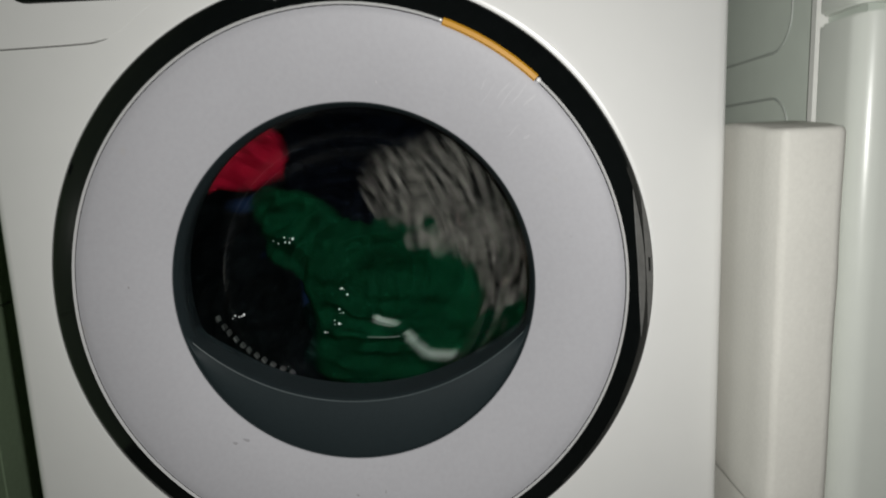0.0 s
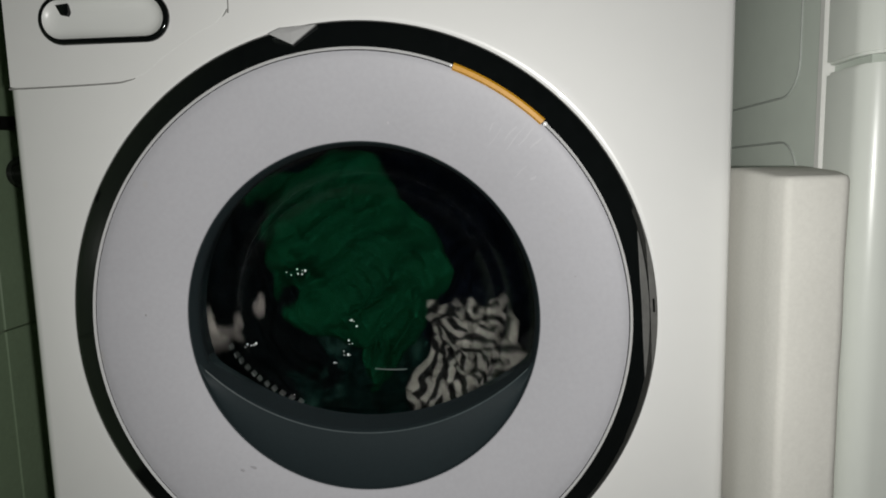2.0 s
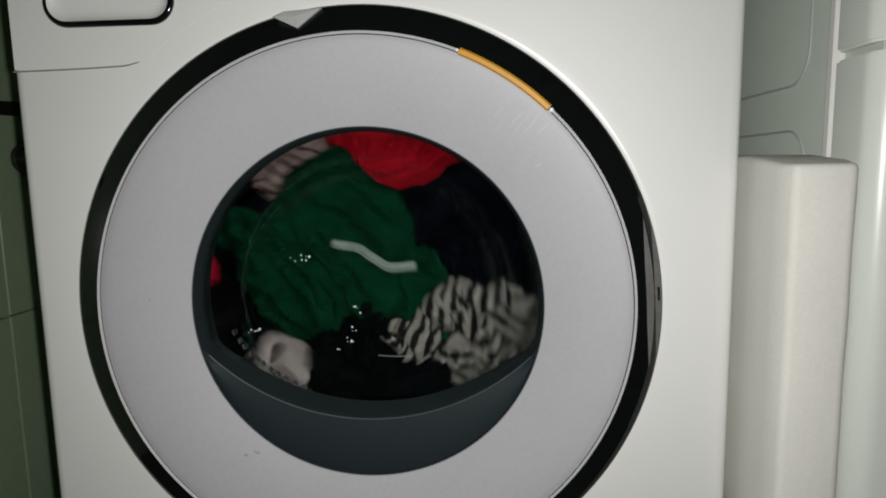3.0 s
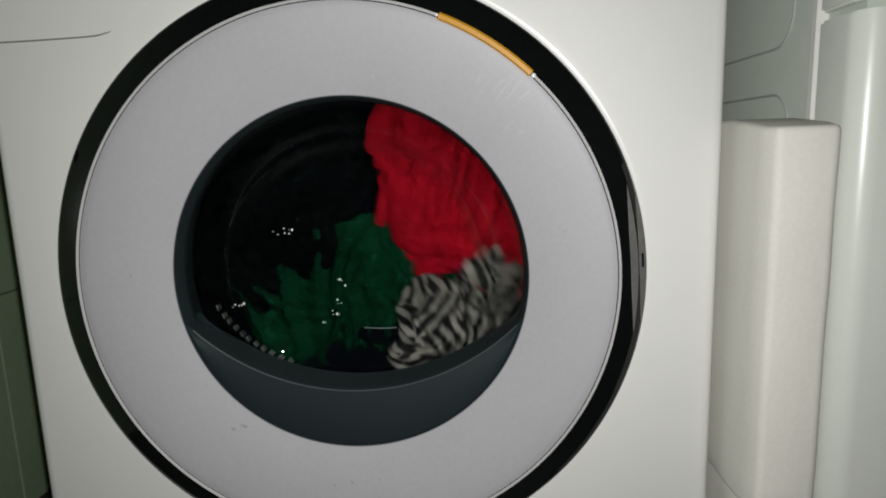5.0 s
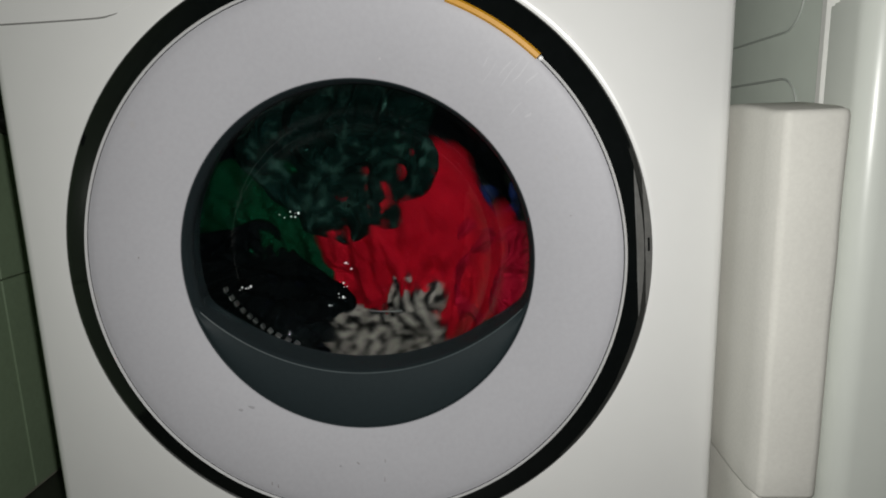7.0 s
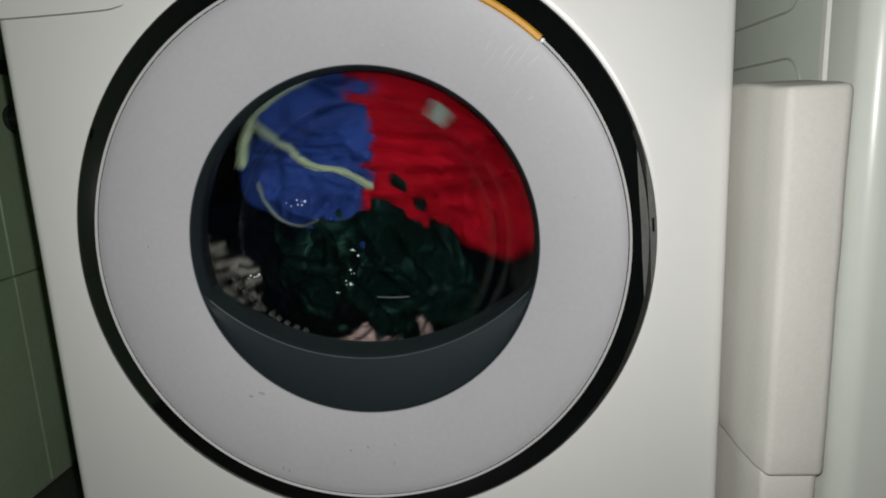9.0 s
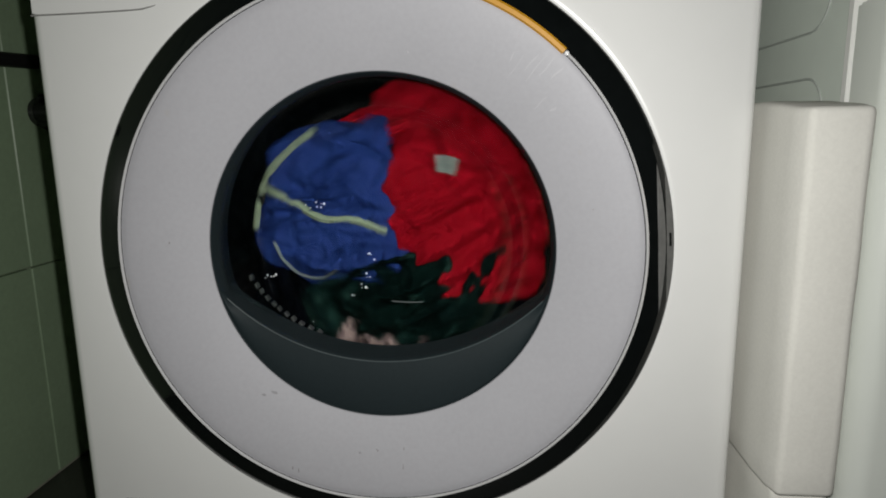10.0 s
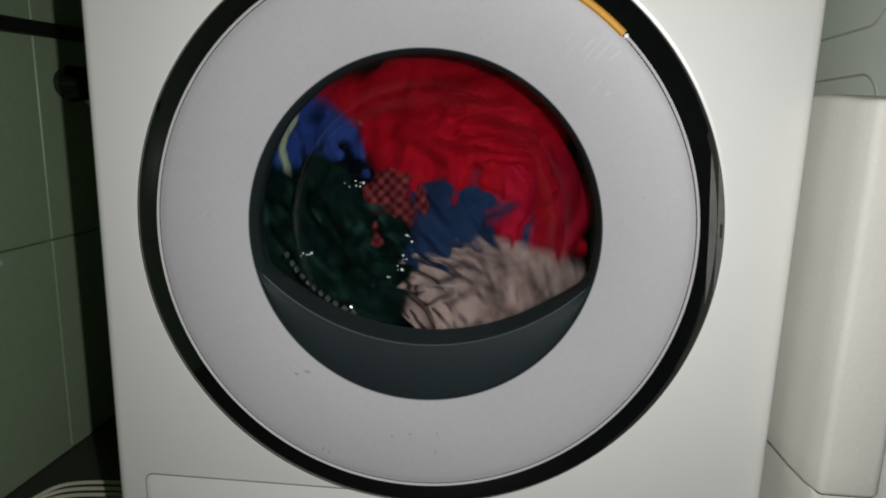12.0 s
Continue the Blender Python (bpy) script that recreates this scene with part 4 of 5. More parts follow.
    tumble(teal, [
        (0, -0.5, -0.3, 2), (0.5, 0.35, 0.62, 1.5), (0.6, 0.5, 0.3, 2), (1, -0.5, -0.3, 3), (1.4, 0.1, 0.6, 2), (1.5, 0.4, 0.5, 1), (1.6, 0.3, 0.3, 1), (1.7, 0.3, -0.1, 1),
        (1.8, 0.3, -0.3, 2), (1.9, 0, -0.5, 2), (2, -0.15, -0.52, 1), (2.1, -0.5, -0.2, 2), (2.2, -0.4, 0.2, 2), (2.3, -0.2, 0.5, 1), (2.4, 0.1, 0.6, 1), (2.5, 0.22, 0.42, 0.8),
        (2.6, 0.5, 0.2, 1), (2.7, 0.4, -0.3, 1), (2.8, 0, -0.35, 2), (2.9, -0.3, -0.3, 2), (3, -0.35, -0.35, 2.6), (6, -0.3, 0.5, 3), (6.1, 0.1, 0.5, 2), (6.2, 0.2, 0.4, 1),
        (6.3, 0.35, 0.1, 1), (6.4, 0.1, -0.4, 2), (6.5, 0.1, -0.5, 2), (6.8, -0.6, 0, 2), (7, 0, 0.74, 0), (7.1, 0, 0.3, 1), (7.2, 0.3, 0.15, 1), (8.8, 0.25, 0.1, 1),
        (8.9, 0.3, -0.1, 1), (9, 0.05, -0.1, 0.3), (9.1, 0.1, -0.4, 1), (9.2, -0.4, -0.4, 1), (9.3, -0.5, 0.1, 1), (9.4, -0.4, 0.3, 1), (9.5, -0.25, 0.48, 1), (9.6, -0.1, 0.5, 1),
        (9.7, 0.2, 0.4, 1), (9.8, 0.4, 0.2, 1), (9.9, 0.4, -0.3, 1), (10, 0.16, -0.46, 0.1), (10.1, -0.1, -0.45, 0), (10.2, -0.3, -0.4, 1), (10.3, -0.5, -0.1, 1), (10.4, -0.5, 0.2, 1),
        (10.5, -0.15, 0.5, 1), (10.6, 0.15, 0.35, 1), (10.7, 0.35, -0.1, 1), (10.8, 0.2, -0.35, 1), (10.9, -0.1, -0.5, 1), (11, -0.5, -0.6, 1.4), (11.1, -0.65, -0.2, 1), (11.2, -0.7, 0.1, 1),
        (11.3, -0.5, 0.5, 1), (11.4, -0.3, 0.6, 1), (11.5, 0.3, 0.45, 0), (11.6, 0.55, -0.1, 0), (11.7, 0.3, -0.35, 0), (11.8, 0.1, -0.55, 0), (11.9, -0.25, -0.45, 0), (12, -0.56, -0.14, 0)], 40)
    tumble(red, [
        (0, 0.6, -0.6, 3), (0.5, 0.05, 1.35, 2.2), (1, 0.1, 1.4, 2.2), (1.4, 0.5, 0.5, 2), (1.5, 1.02, -0.02, 1.6), (1.6, 0.55, -0.25, 2), (1.7, 0.2, -0.6, 3), (2.4, -0.75, 0.1, 3),
        (2.5, -0.7, -0.85, 2), (2.6, -0.8, 0, 2), (2.8, -0.4, 0.8, 3), (3, 0.36, 1.3, 1.4), (3.1, 0.6, 0.4, 1), (3.2, 0.75, -0.15, 1), (4.7, -0.75, 0.4, 2), (4.8, -0.6, 0.5, 1.4),
        (4.9, -0.05, 0.65, 1), (5, 0.72, 0.7, 0.7), (5.1, 0.62, 0.15, 0.6), (5.2, 0.7, -0.1, 1), (5.3, 0.3, -0.5, 1), (5.4, -0.4, -0.5, 1), (5.5, -1.18, -0.34, 1.2), (5.6, -0.6, -0.15, 1),
        (5.7, -0.6, 0, 1), (5.8, -0.5, 0.2, 1), (5.9, -0.3, 0.4, 1), (6, -0.02, 0.86, 1.7), (6.1, 0.1, 0.25, 0.6), (6.2, 0.15, -0.1, 0.4), (6.3, 0, -0.45, 0.4), (6.4, -0.4, -0.45, 0.5),
        (6.5, -0.74, -0.44, 0.8), (6.6, -0.7, -0.1, 1), (6.7, -0.6, 0.25, 1), (6.8, -0.3, 0.4, 1), (6.9, -0.15, 0.35, 0.5), (7, 0.24, 0.04, 1), (7.1, 0.3, -0.2, 0.9), (7.2, -0.05, -0.5, 0.7),
        (8.7, -0.8, 0.4, 1.5), (8.8, -0.5, 0.7, 1), (8.9, -0.05, 0.7, 1), (9, 0.56, 0.6, 0.6), (9.1, 0.7, 0, 0.6), (9.2, 0.6, -0.45, 0.6), (9.3, 0.2, -0.65, 0.6), (9.4, -0.25, -0.6, 0.6),
        (9.5, -0.8, -0.42, 0.3), (9.6, -0.85, -0.02, 1), (9.7, -0.7, 0.4, 1), (9.8, -0.3, 0.6, 1), (9.9, 0.25, 0.45, 0.6), (10, 0.6, 0.34, 0.4), (10.1, 0.65, 0, 0.5), (10.2, 0.5, -0.35, 0.5),
        (10.3, 0.2, -0.55, 0.5), (10.4, -0.15, -0.55, 0.5), (10.5, -0.62, -0.38, 0.6), (10.6, -0.7, 0.1, 0.6), (10.7, -0.45, 0.35, 0.6), (10.8, -0.25, 0.3, 0.5), (10.9, -0.05, 0.3, 0.4), (11, 0.27, 0.46, 0.2),
        (11.1, 0.3, 0, 0.2), (11.2, 0.1, -0.25, 0.2), (11.3, 0.05, -0.3, 0.2), (11.4, -0.05, -0.3, 0.2), (11.5, -0.3, -0.32, 0.3), (11.6, -0.38, -0.2, 0.3), (11.7, -0.42, -0.1, 0.5), (11.8, -0.5, 0.2, 1),
        (11.9, -0.1, 0.4, 1), (12, 0.2, 0.6, 1)], 20, loose={red_sleeve: [(4.8, -0.6, 0.3, 1.6), (5, 0.55, 0.3, 0.8), (5.5, -0.85, -0.5, 1.4), (6, -0.47, 0.3, 1.2), (6.5, -0.4, -0.55, 0.8), (7, 0.7, -0.1, 0.8), (9, 0.75, 0.15, 0.8), (9.5, -0.5, -0.55, 0.3), (10, 0.66, -0.1, 0.5), (10.5, -0.45, -0.55, 0.8), (11, 0.72, 0.3, 0.4), (11.5, -0.1, -0.45, 0.4), (12, 0.6, 0.1, 1.2)],
           red_hem: [(4.8, -0.6, 0.6, 1.6), (5, 0.4, 0.75, 0.8), (5.5, -0.98, -0.05, 1.3), (6, 0.35, 0.72, 1.6), (6.5, -0.7, -0.2, 0.8), (7, 0.7, -0.4, 0.7), (9, 0.3, 0.85, 0.8), (9.5, -0.8, -0.05, 0.9), (10, 0.22, 0.82, 0.9), (10.5, -0.8, -0.05, 0.9), (11, -0.05, 0.12, 0.3), (11.5, -0.6, -0.1, 0.5), (12, -0.15, 0.68, 1.1)],
           red_label: [(4.8, -0.6, 0.5, 2.4), (7.2, 0, -0.5, 2.4), (8.8, -0.45, 0.7, 1), (9, 0.2, 0.55, 0.4), (9.5, -0.62, -0.15, 0.4), (10, 0.28, 0.2, 0.1), (10.5, -0.5, -0.1, 0.4), (11, -0.15, -0.28, 0), (11.5, -0.02, -0.3, 0.05), (12, 0.2, 0.5, 2.4)]})
    tumble(crimson, [
        (0, -0.72, 0.86, 1), (0.1, -0.1, 0.62, 0), (0.2, 0.35, 0.2, 0), (0.3, 0.43, -0.2, 0), (0.4, 0.1, -0.42, 0), (0.5, -0.2, -0.5, 0.1), (0.6, -0.45, -0.25, 0.2), (0.7, -0.62, -0.05, 0),
        (0.8, -0.65, 0.2, 0), (0.9, -0.65, 0.5, 0), (1, -0.52, 0.74, 0), (1.1, 0.05, 0.68, 0), (1.2, 0.5, 0.35, 0), (1.3, 0.62, -0.15, 0), (1.4, 0.2, -0.55, 1), (1.5, -0.25, -0.58, 0),
        (1.6, -0.55, -0.35, 0.4), (1.7, -0.85, 0, 1), (1.8, -0.7, 0.45, 3), (2, -0.4, -0.1, 3), (2.2, 0.3, 0.85, 2), (2.3, 0.4, 0.8, 1), (2.4, 0.65, 0.28, 1), (2.5, 0.62, -0.52, 0.6),
        (2.6, 0.2, -0.65, 3), (2.7, -0.1, -0.6, 1), (2.8, -0.55, -0.4, 1), (2.9, -0.85, -0.1, 1), (3, -1.3, 0.2, 1.3), (3.2, -0.2, 0.85, 3), (4.8, 0.6, -0.3, 3), (5, 0.8, 0.1, 1.4),
        (5.1, 0.55, -0.3, 0.8), (5.2, 0.6, 0.2, 1), (5.3, 0.65, -0.25, 1), (5.4, 0.35, -0.5, 1), (5.5, -0.62, -0.42, 1.6), (5.6, -0.75, 0, 2), (5.8, -0.1, 0.7, 2), (5.9, 0.4, 0.5, 1),
        (6, 0.68, 0.25, 1.1), (6.1, 0.62, 0, 0.6), (6.2, 0.75, -0.25, 0.6), (6.3, 0.85, -0.35, 1), (6.5, 0, -0.8, 2), (6.7, -0.1, 0.8, 2), (6.8, 0.5, 0.55, 1), (6.9, 0.78, 0.3, 1),
        (7, 0.8, -0.1, 0.8), (7.1, 0.78, 0, 1), (7.2, 0.88, -0.3, 1), (8.8, 0.68, -0.2, 2), (10.5, 0.2, 0.8, 3), (10.6, 0.5, 0.6, 2), (10.7, 0.2, 0.6, 2), (10.8, 0.25, 0.35, 1),
        (10.9, 0.38, 0.3, 1), (11, 0.62, 0.02, 0.7), (11.1, 0.65, -0.1, 0.6), (11.2, 0.6, -0.3, 0.6), (11.3, 0.4, -0.5, 0.6), (11.4, 0, -0.65, 1), (11.5, -0.4, 0.6, 2), (11.6, 0.1, 0.5, 1.4),
        (11.7, 0.1, 0.1, 2), (11.8, 0.2, -0.2, 2), (11.9, 0.5, 0.5, 1), (12, 0.66, 0.18, 0.8)])
    tumble(checked, [
        (0.0, .3, -.6, 3), (4.8, .3, .6, 3), (9.0, .5, .0, 3), (11.4, -.7, .4, 3), (11.5, -.4, .62, 1), (11.6, -.1, .4, 1), (11.7, .05, .05, 1),
        (11.8, .1, -.15, 1), (11.9, -.1, .04, 1.2), (12.0, -.1, .1, 0.6)])
    tumble(shorts, [
        (0, 0.5, -0.5, 3), (3, 0.5, 0.6, 3), (3.2, 0.8, 0, 1.6), (3.5, 0.1, -0.7, 3), (5.2, 0.5, 0.5, 3), (5.4, 0.8, -0.1, 2.5), (6, -0.3, 0.4, 3), (6.2, 0, 0.5, 3),
        (6.3, 0.2, 0.3, 3), (6.4, 0.2, 0.2, 3), (6.5, 0.3, 0, 3), (6.6, 0.3, -0.1, 3), (6.7, 0.3, -0.3, 3), (6.8, 0.1, -0.6, 3), (7.1, 0.8, 0.3, 2), (7.2, 0.55, 0.5, 1.2),
        (8.7, -0.75, -0.1, 0, -480), (8.8, -0.65, 0.15, 0, -430), (8.9, -0.4, 0.45, 0, -390), (9, -0.26, 0.54, 0.4, -350), (9.1, 0.1, 0.25, 0, -312), (9.2, 0.42, 0.02, 0, -260), (9.3, 0.3, -0.2, 0, -205), (9.4, 0.1, -0.25, 0, -170),
        (9.5, -0.12, -0.16, 0.25, -140), (9.6, -0.3, 0, 0, -118), (9.7, -0.35, 0.05, 0, -90), (9.8, -0.35, 0.1, 0, -55), (9.9, -0.38, 0.02, 0, -28), (10, -0.32, 0.26, 0.1, 0), (10.1, -0.2, 0.15, 0, 38), (10.2, 0.05, 0.1, 0, 68),
        (10.3, 0.05, 0.1, 0, 112), (10.4, 0.1, 0, 0, 150), (10.5, 0.17, -0.1, 0, 205), (10.6, 0.2, -0.35, 0, 245), (10.7, -0.15, -0.3, 0.7, 285), (10.8, -0.5, -0.35, 1, 325), (10.9, -0.75, -0.1, 1.2, 365), (11, -0.75, 0.3, 1.2, 405),
        (11.1, -0.4, 0.45, 1, 445), (11.2, 0, 0.4, 1, 485), (11.3, 0.35, 0.25, 1, 525), (11.4, 0.5, 0.05, 1, 565), (11.5, 0.42, -0.44, 0.5, 605), (11.6, 0.2, -0.6, 1, 645), (11.7, -0.4, -0.6, 1, 685), (11.8, -0.75, -0.15, 1, 725),
        (11.9, -0.8, 0.2, 1.2, 765), (12, -0.76, 0.5, 1.6, 805)])
    tumble(zebra, [
        (0, 0.5, 0.5, 0.3), (0.1, 0.72, -0.2, 0), (0.2, 0.45, -0.55, 0), (0.3, -0.1, -0.55, 1), (0.4, -0.5, -0.45, 1), (0.5, -1.02, -0.12, 0.6), (0.6, -0.8, 0.35, 2), (0.8, 0, 0.8, 3),
        (1, 0.2, 0.4, 3), (1.6, -0.1, 0.8, 2), (1.7, 0.25, 0.65, 1), (1.8, 0.5, 0.4, 0), (1.9, 0.65, 0.15, 0), (2, 0.64, -0.42, 0), (2.1, 0.4, -0.45, 0), (2.2, 0, -0.55, 0),
        (2.3, -0.5, -0.42, 0), (2.4, -0.85, 0, 1), (2.5, -0.86, 0.36, 0.4), (2.6, -0.3, 0.8, 1), (2.7, 0.1, 0.65, 0), (2.8, 0.25, 0.5, 0), (2.9, 0.45, 0, 0), (3, 0.6, -0.2, 0),
        (3.1, 0.2, -0.5, 0), (3.2, -0.4, -0.5, 0), (4.7, -0.4, 0.6, 0), (4.8, 0, 0.5, 0), (4.9, 0.4, 0.2, 0), (5, 0.55, -0.42, 0), (5.1, 0.1, -0.5, 0), (5.2, -0.4, -0.4, 0),
        (5.3, -0.68, -0.08, 0), (5.4, -0.68, 0.3, 0), (5.5, -0.46, 0.76, 0.3), (5.6, -0.2, 0.4, 0), (5.7, 0, 0.15, 0), (5.8, 0.25, 0, 0), (5.9, 0.35, -0.25, 0), (6, 0.45, -0.42, 0),
        (6.1, 0, -0.52, 0), (6.2, -0.4, -0.45, 0), (6.3, -0.6, -0.25, 0.3), (6.4, -0.6, 0, 1), (6.5, -0.5, 0.9, 1), (6.6, -0.15, 0.6, 0), (6.7, 0.2, 0.35, 0), (6.8, 0.35, -0.05, 0),
        (6.9, 0.4, -0.3, 0), (7, 0.14, -0.58, 0.2), (7.1, -0.25, -0.45, 1), (7.2, -0.5, -0.38, 0.2), (8.7, 0.5, -0.5, 1), (8.8, 0, -0.65, 1), (8.9, -0.4, -0.55, 1), (9, -0.98, -0.3, 0.6),
        (9.1, -0.8, 0.1, 2), (9.2, -0.7, 0.5, 1), (9.3, -0.2, 0.7, 1), (9.4, 0.15, 0.55, 0.4), (9.5, 0.98, 0, 0.6), (9.6, 0.6, -0.4, 1), (9.7, 0.2, -0.7, 3), (12, 0.6, -0.4, 3)], loose={zebra_sleeve: [(0, 0.78, 0.02, 0.5), (0.5, -0.85, -0.45, 0.8), (2, 0.7, -0.2, 0.2), (3, 0.75, -0.1, 0.3), (5, 0.75, -0.1, 0.4), (5.5, -0.3, 0.55, 0.5), (6, 0.75, -0.3, 0.3), (7, 0, -0.5, 0.4), (9, -0.75, -0.5, 0.8)]})
    tumble(beige, [
        (0, 0.8, 0.1, 2), (0.4, -0.5, -0.5, 3), (2, 0.2, 0.3, 3), (3, -0.4, 1, 2.2), (3.1, 0, 0.85, 2), (3.2, 0.25, 0.75, 1), (4.7, 0.8, 0.3, 1), (4.8, 0.85, -0.1, 1),
        (4.9, 0.5, -0.6, 1), (5, -0.2, -0.7, 3), (7, 0.3, -0.8, 3), (7.1, -0.2, -0.8, 2), (7.2, -0.65, -0.58, 1), (8.7, 0.9, 0.2, 1.5), (8.8, 0.85, -0.15, 1), (8.9, 0.5, -0.6, 1),
        (9, 0, -0.92, 0), (9.1, -0.4, -0.6, 0), (9.2, -0.78, -0.28, 0), (9.3, -0.85, 0.35, 1), (9.4, -0.55, 0.7, 1), (9.5, -0.03, 1.2, 1), (9.6, 0.35, 0.8, 1), (9.7, 0.8, 0.2, 1),
        (9.8, 0.82, -0.25, 1), (9.9, 0.5, -0.6, 1), (10, 0.04, -0.9, 0), (10.1, -0.4, -0.58, 0), (10.2, -0.75, -0.2, 0), (10.3, -0.85, 0.2, 1), (10.4, -0.6, 0.65, 1), (10.5, -0.25, 0.88, 1),
        (10.6, 0.2, 0.65, 0), (10.7, 0.5, 0.38, 0), (10.8, 0.75, -0.05, 0), (10.9, 0.65, -0.42, 0), (11, 0.5, -0.5, 0), (11.1, 0.15, -0.55, 0), (11.2, -0.35, -0.5, 0), (11.3, -0.68, -0.22, 0),
        (11.4, -0.75, 0.1, 0), (11.5, -0.66, 0.35, 0), (11.6, -0.45, 0.42, 0), (11.7, 0, 0.5, 0), (11.8, 0.3, 0.25, 0, 3676), (11.9, 0.4, -0.05, 0, 3735), (12, 0.42, -0.42, 0, 3789)], -60)
    tumble(sock, [
        (0, -0.3, 0.6, 3), (0.3, 0.35, 0.65, 0.4), (0.4, 0.8, 0.05, 0.4), (0.5, 0.84, -0.32, 0.3), (0.6, 0.65, -0.55, 1), (0.9, 0.15, 0.8, 0.4), (1, 0.62, 0.4, 0.4), (1.1, 0.9, -0.1, 2),
        (1.4, 0.5, 0.55, 0.5), (1.5, 0.92, -0.15, 1), (1.6, 0.75, -0.4, 1), (1.9, -0.6, -0.4, 1), (2, -0.74, -0.02, 0), (2.1, -0.8, 0.3, 2.5), (2.4, 0.45, 0.45, 0.4), (2.5, 0.82, 0, 0.2),
        (2.6, 0.72, -0.4, 0.2), (2.7, 0.72, -0.42, 0.2), (2.8, 0.4, -0.58, 0.2), (2.9, 0, -0.6, 0.6), (3, -0.48, -0.36, 0), (3.1, -0.8, -0.1, 0.2), (3.2, -0.8, 0.25, 0.2), (4.8, 0.82, 0, 0.8),
        (5, -1, 0.02, 3), (5.5, 0.4, 0.9, 3), (5.6, 0.78, 0.3, 2), (5.8, 0.6, -0.6, 3), (6, -0.2, 0.9, 3), (6.1, 0.2, 0.88, 1), (6.2, 0.6, 0.7, 3), (6.6, 0.8, 0.6, 3),
        (6.7, 0.88, 0.4, 1), (7, 0.2, -0.7, 3), (10.7, -0.4, 0.7, 3), (10.8, 0, 0.85, 0.2), (10.9, 0.65, 0.15, 0), (11, 0.6, -0.22, 0.1), (11.1, 0.5, -0.5, 0), (11.2, 0.1, -0.62, 0),
        (11.3, -0.5, -0.65, 0.2), (11.4, -0.82, -0.35, 0.4), (11.5, -0.85, 0.02, 1), (11.6, -0.6, 0.6, 1), (11.7, 0, 0.8, 1), (12, 0.9, -0.2, 3)])
    tumble(denim, [
        (0, -0.6, 0, 1.9), (0.4, 0.4, 0.2, 2.6), (5.2, -0.2, 0.6, 2.8), (5.4, 0.85, 0, 3), (5.9, -0.8, -0.1, 2.2), (6, -0.8, 0.1, 1.5), (6.1, -0.6, 0.5, 2.4), (6.2, 0, 0.8, 2),
        (6.3, 0.2, 0.5, 1), (6.4, 0.3, 0.25, 0.8), (6.5, 0.38, 0.06, 0.5), (6.6, 0.48, -0.1, 0.4), (6.7, 0.5, -0.4, 1), (6.8, 0.1, -0.6, 3), (9, -0.6, 0.4, 3), (9.1, -0.4, 0.6, 2.4),
        (9.2, 0, 0.7, 2), (9.3, 0.35, 0.5, 1), (9.4, 0.7, 0.1, 1), (9.5, 0.58, -0.38, 1), (9.6, 0.2, -0.65, 2), (10.8, 0, 0.2, 3), (11, 0, 0.2, 3), (11.2, 0.5, 0.5, 2),
        (11.8, 0.5, -0.3, 3), (11.9, 0.4, -0.2, 2), (12, 0.22, 0, 0.7)])
    tumble(navy, [(0.0, .22, .1, 2.45), (12.0, .2, -.1, 2.45)])
    tumble(black, [(0.0, -.22, -.1, 2.5), (12.0, -.2, .1, 2.5)], 90)
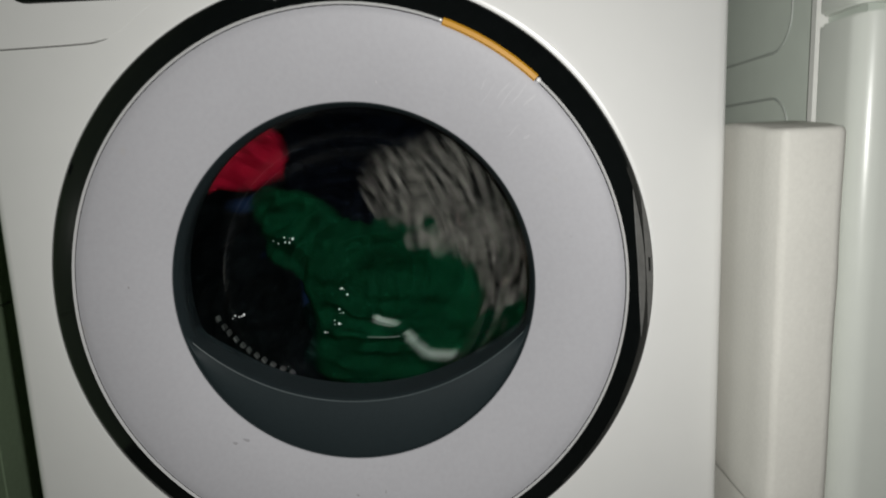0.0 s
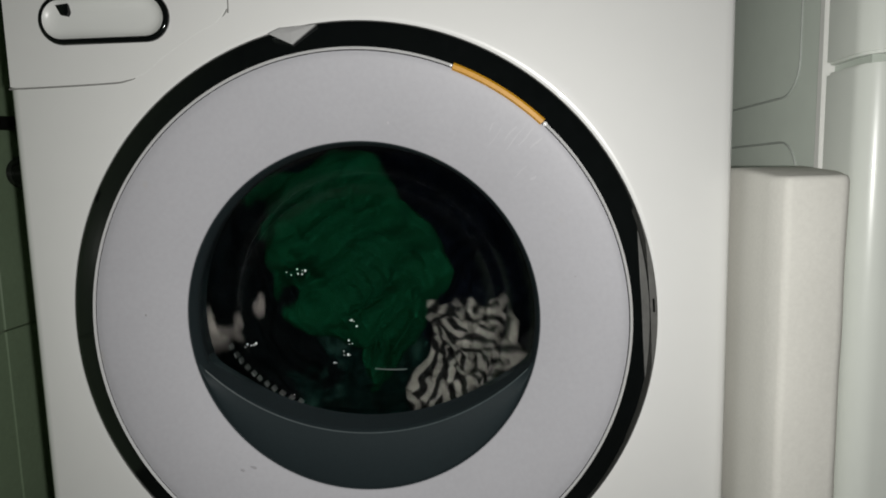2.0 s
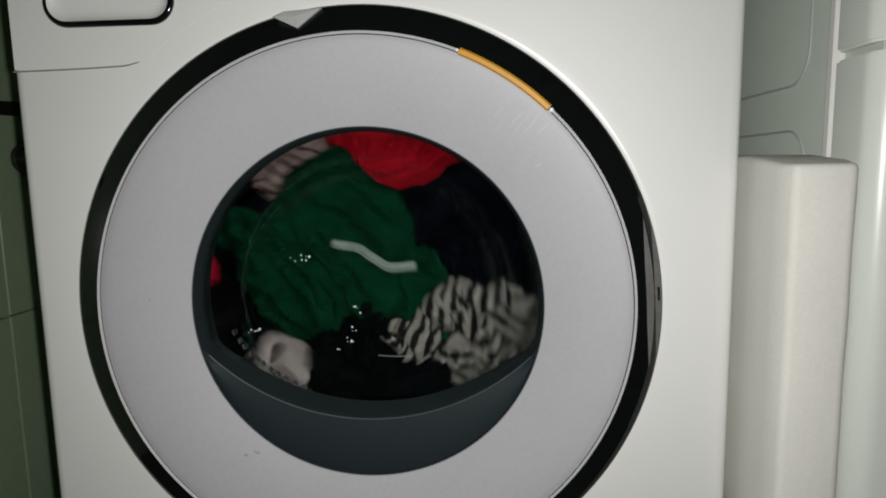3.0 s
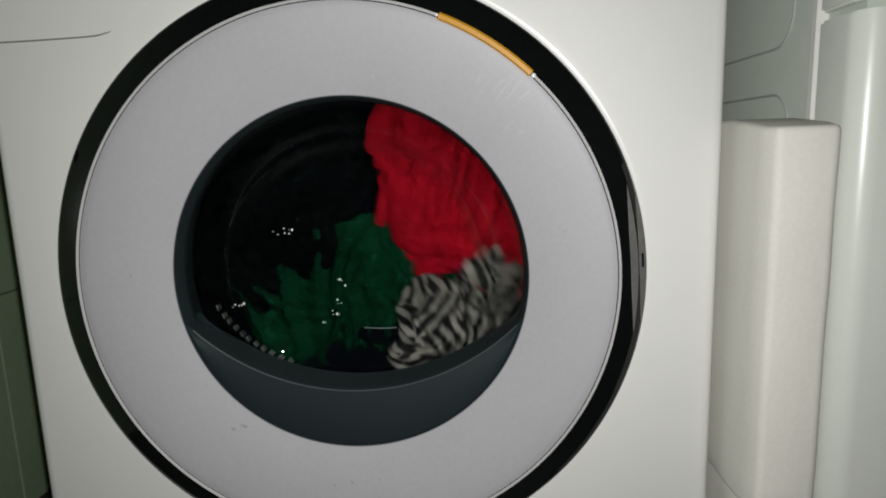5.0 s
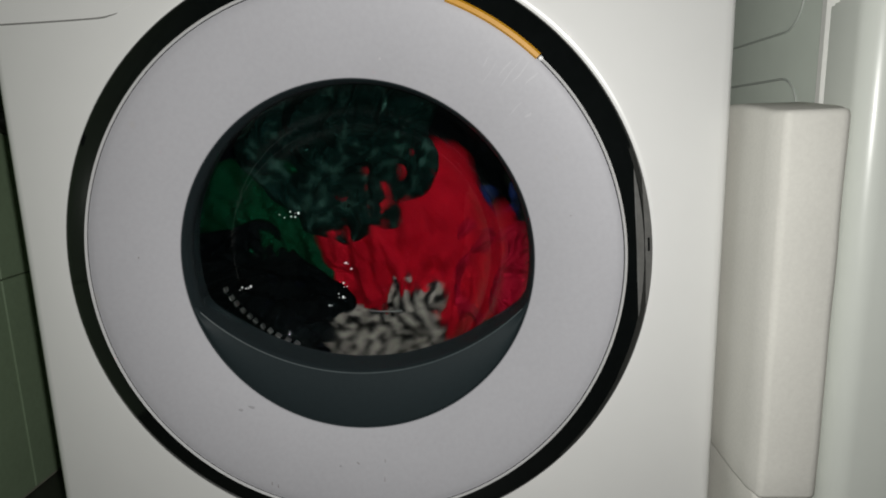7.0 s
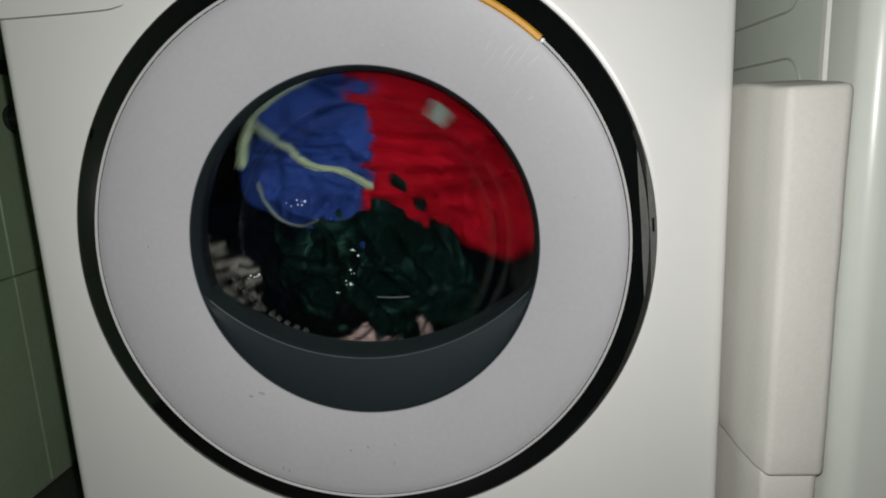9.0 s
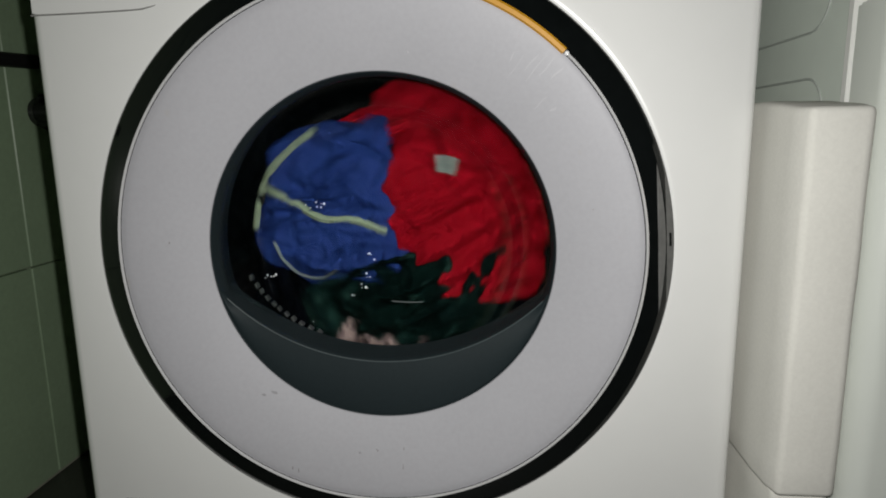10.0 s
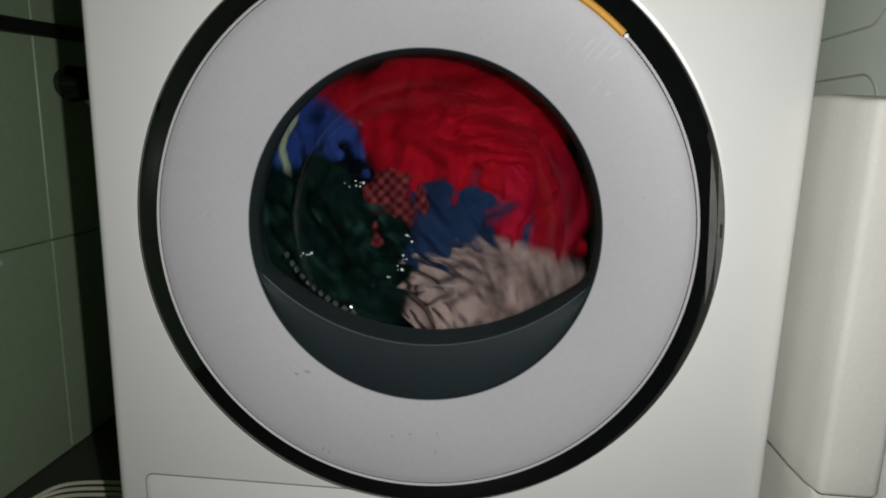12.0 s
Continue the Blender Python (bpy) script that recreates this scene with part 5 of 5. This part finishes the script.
    tumble(dusky, [
        (0, -0.74, -0.2, 0.3), (0.5, 0.38, -0.12, 0.2), (1, -0.78, -0.2, 0.3), (1.5, 0.3, -0.5, 0.5), (2, -0.78, 0.3, 0.2), (2.5, -0.72, -0.12, 0.3), (2.8, -0.3, -0.3, 1.4), (2.9, -0.15, -0.42, 0.9),
        (3, 0.02, -0.5, 0.1), (3.1, 0.3, -0.45, 0.9), (5, -0.42, 0.48, 0.4), (5.5, 0.4, -0.02, 0.3), (6, 0.12, -0.02, 0.5), (6.3, 0.1, 0.4, 1.5), (6.4, -0.1, 0.3, 1), (6.5, -0.12, 0.16, 0.7),
        (6.6, -0.3, 0.1, 1), (6.9, -0.5, -0.2, 1), (7, -0.6, -0.38, 0.2), (7.1, -0.6, -0.1, 1.2), (9, -0.3, -0.55, 1), (9.5, 0.25, -0.05, 0.9), (10, -0.75, 0.45, 1.4), (10.5, 0.72, 0.1, 0.8),
        (11, -0.62, -0.42, 0.5), (11.5, 0.75, -0.05, 0.8), (12, -0.8, 0.05, 1.5)], loose={dusky_sleeve: [(0.0, -.6, -.5, .4), (0.5, .6, -.4, .3), (1.0, -.55, -.5, .4), (2.0, -.6, .0, .4), (5.0, -.7, .1, .6), (5.5, .35, -.5, .4), (6.0, .25, -.1, .4), (7.0, -.3, -.5, .3), (9.0, -.3, -.6, 1), (10.5, .8, -.3, .9), (11.0, -.35, -.6, .6), (11.5, .8, -.4, .9)],
           dusky_hem: [(0.0, -.85, .2, .5), (0.5, .2, .3, .4), (1.0, -.8, .25, .5), (2.0, -.5, -.25, .4), (5.0, -.1, .6, .7), (5.5, .7, .3, .6), (6.0, -.02, .12, .5), (7.0, -.75, -.05, .4), (9.0, -.5, -.4, 1), (10.5, .65, .45, 1), (11.0, -.8, -.2, .7), (11.5, .7, .3, 1)]})
    tumble(inky, [
        (0, .1, .62, 1.6), (.5, .72, .05, .5), (1, .5, .72, 1.2), (1.5, .2, -.1, 1.6), (2, .75, .4, .8), (2.5, -.4, .2, 1.4), (3, .75, .35, .9),
        (5, .05, -.75, .6), (5.5, .15, -.5, .6), (6, -.72, -.42, .4), (6.5, -.3, -.1, 1), (7, -.45, -.55, .8), (9, -.55, -.1, 1.2),
        (9.5, .35, .05, 1.2), (10, .0, .1, 2), (10.5, .6, -.45, 1), (11, -.4, -.7, .8), (11.5, .6, -.6, 1.2), (12, -.5, .1, 1.6)], 0,
           loose={inky_sleeve: [(0.5, .8, -.45, .6), (2.0, .6, .1, .9), (5.0, .3, -.6, .8), (5.5, -.1, -.65, .8), (6.0, -.75, -.3, .6)]})
    walk(washer_drum, [(0.2 * i, pose(CX, 0, CZ, 0, 65.0 * i, 0)) for i in range(61)])


wall_tiles(room_wall)
motions()
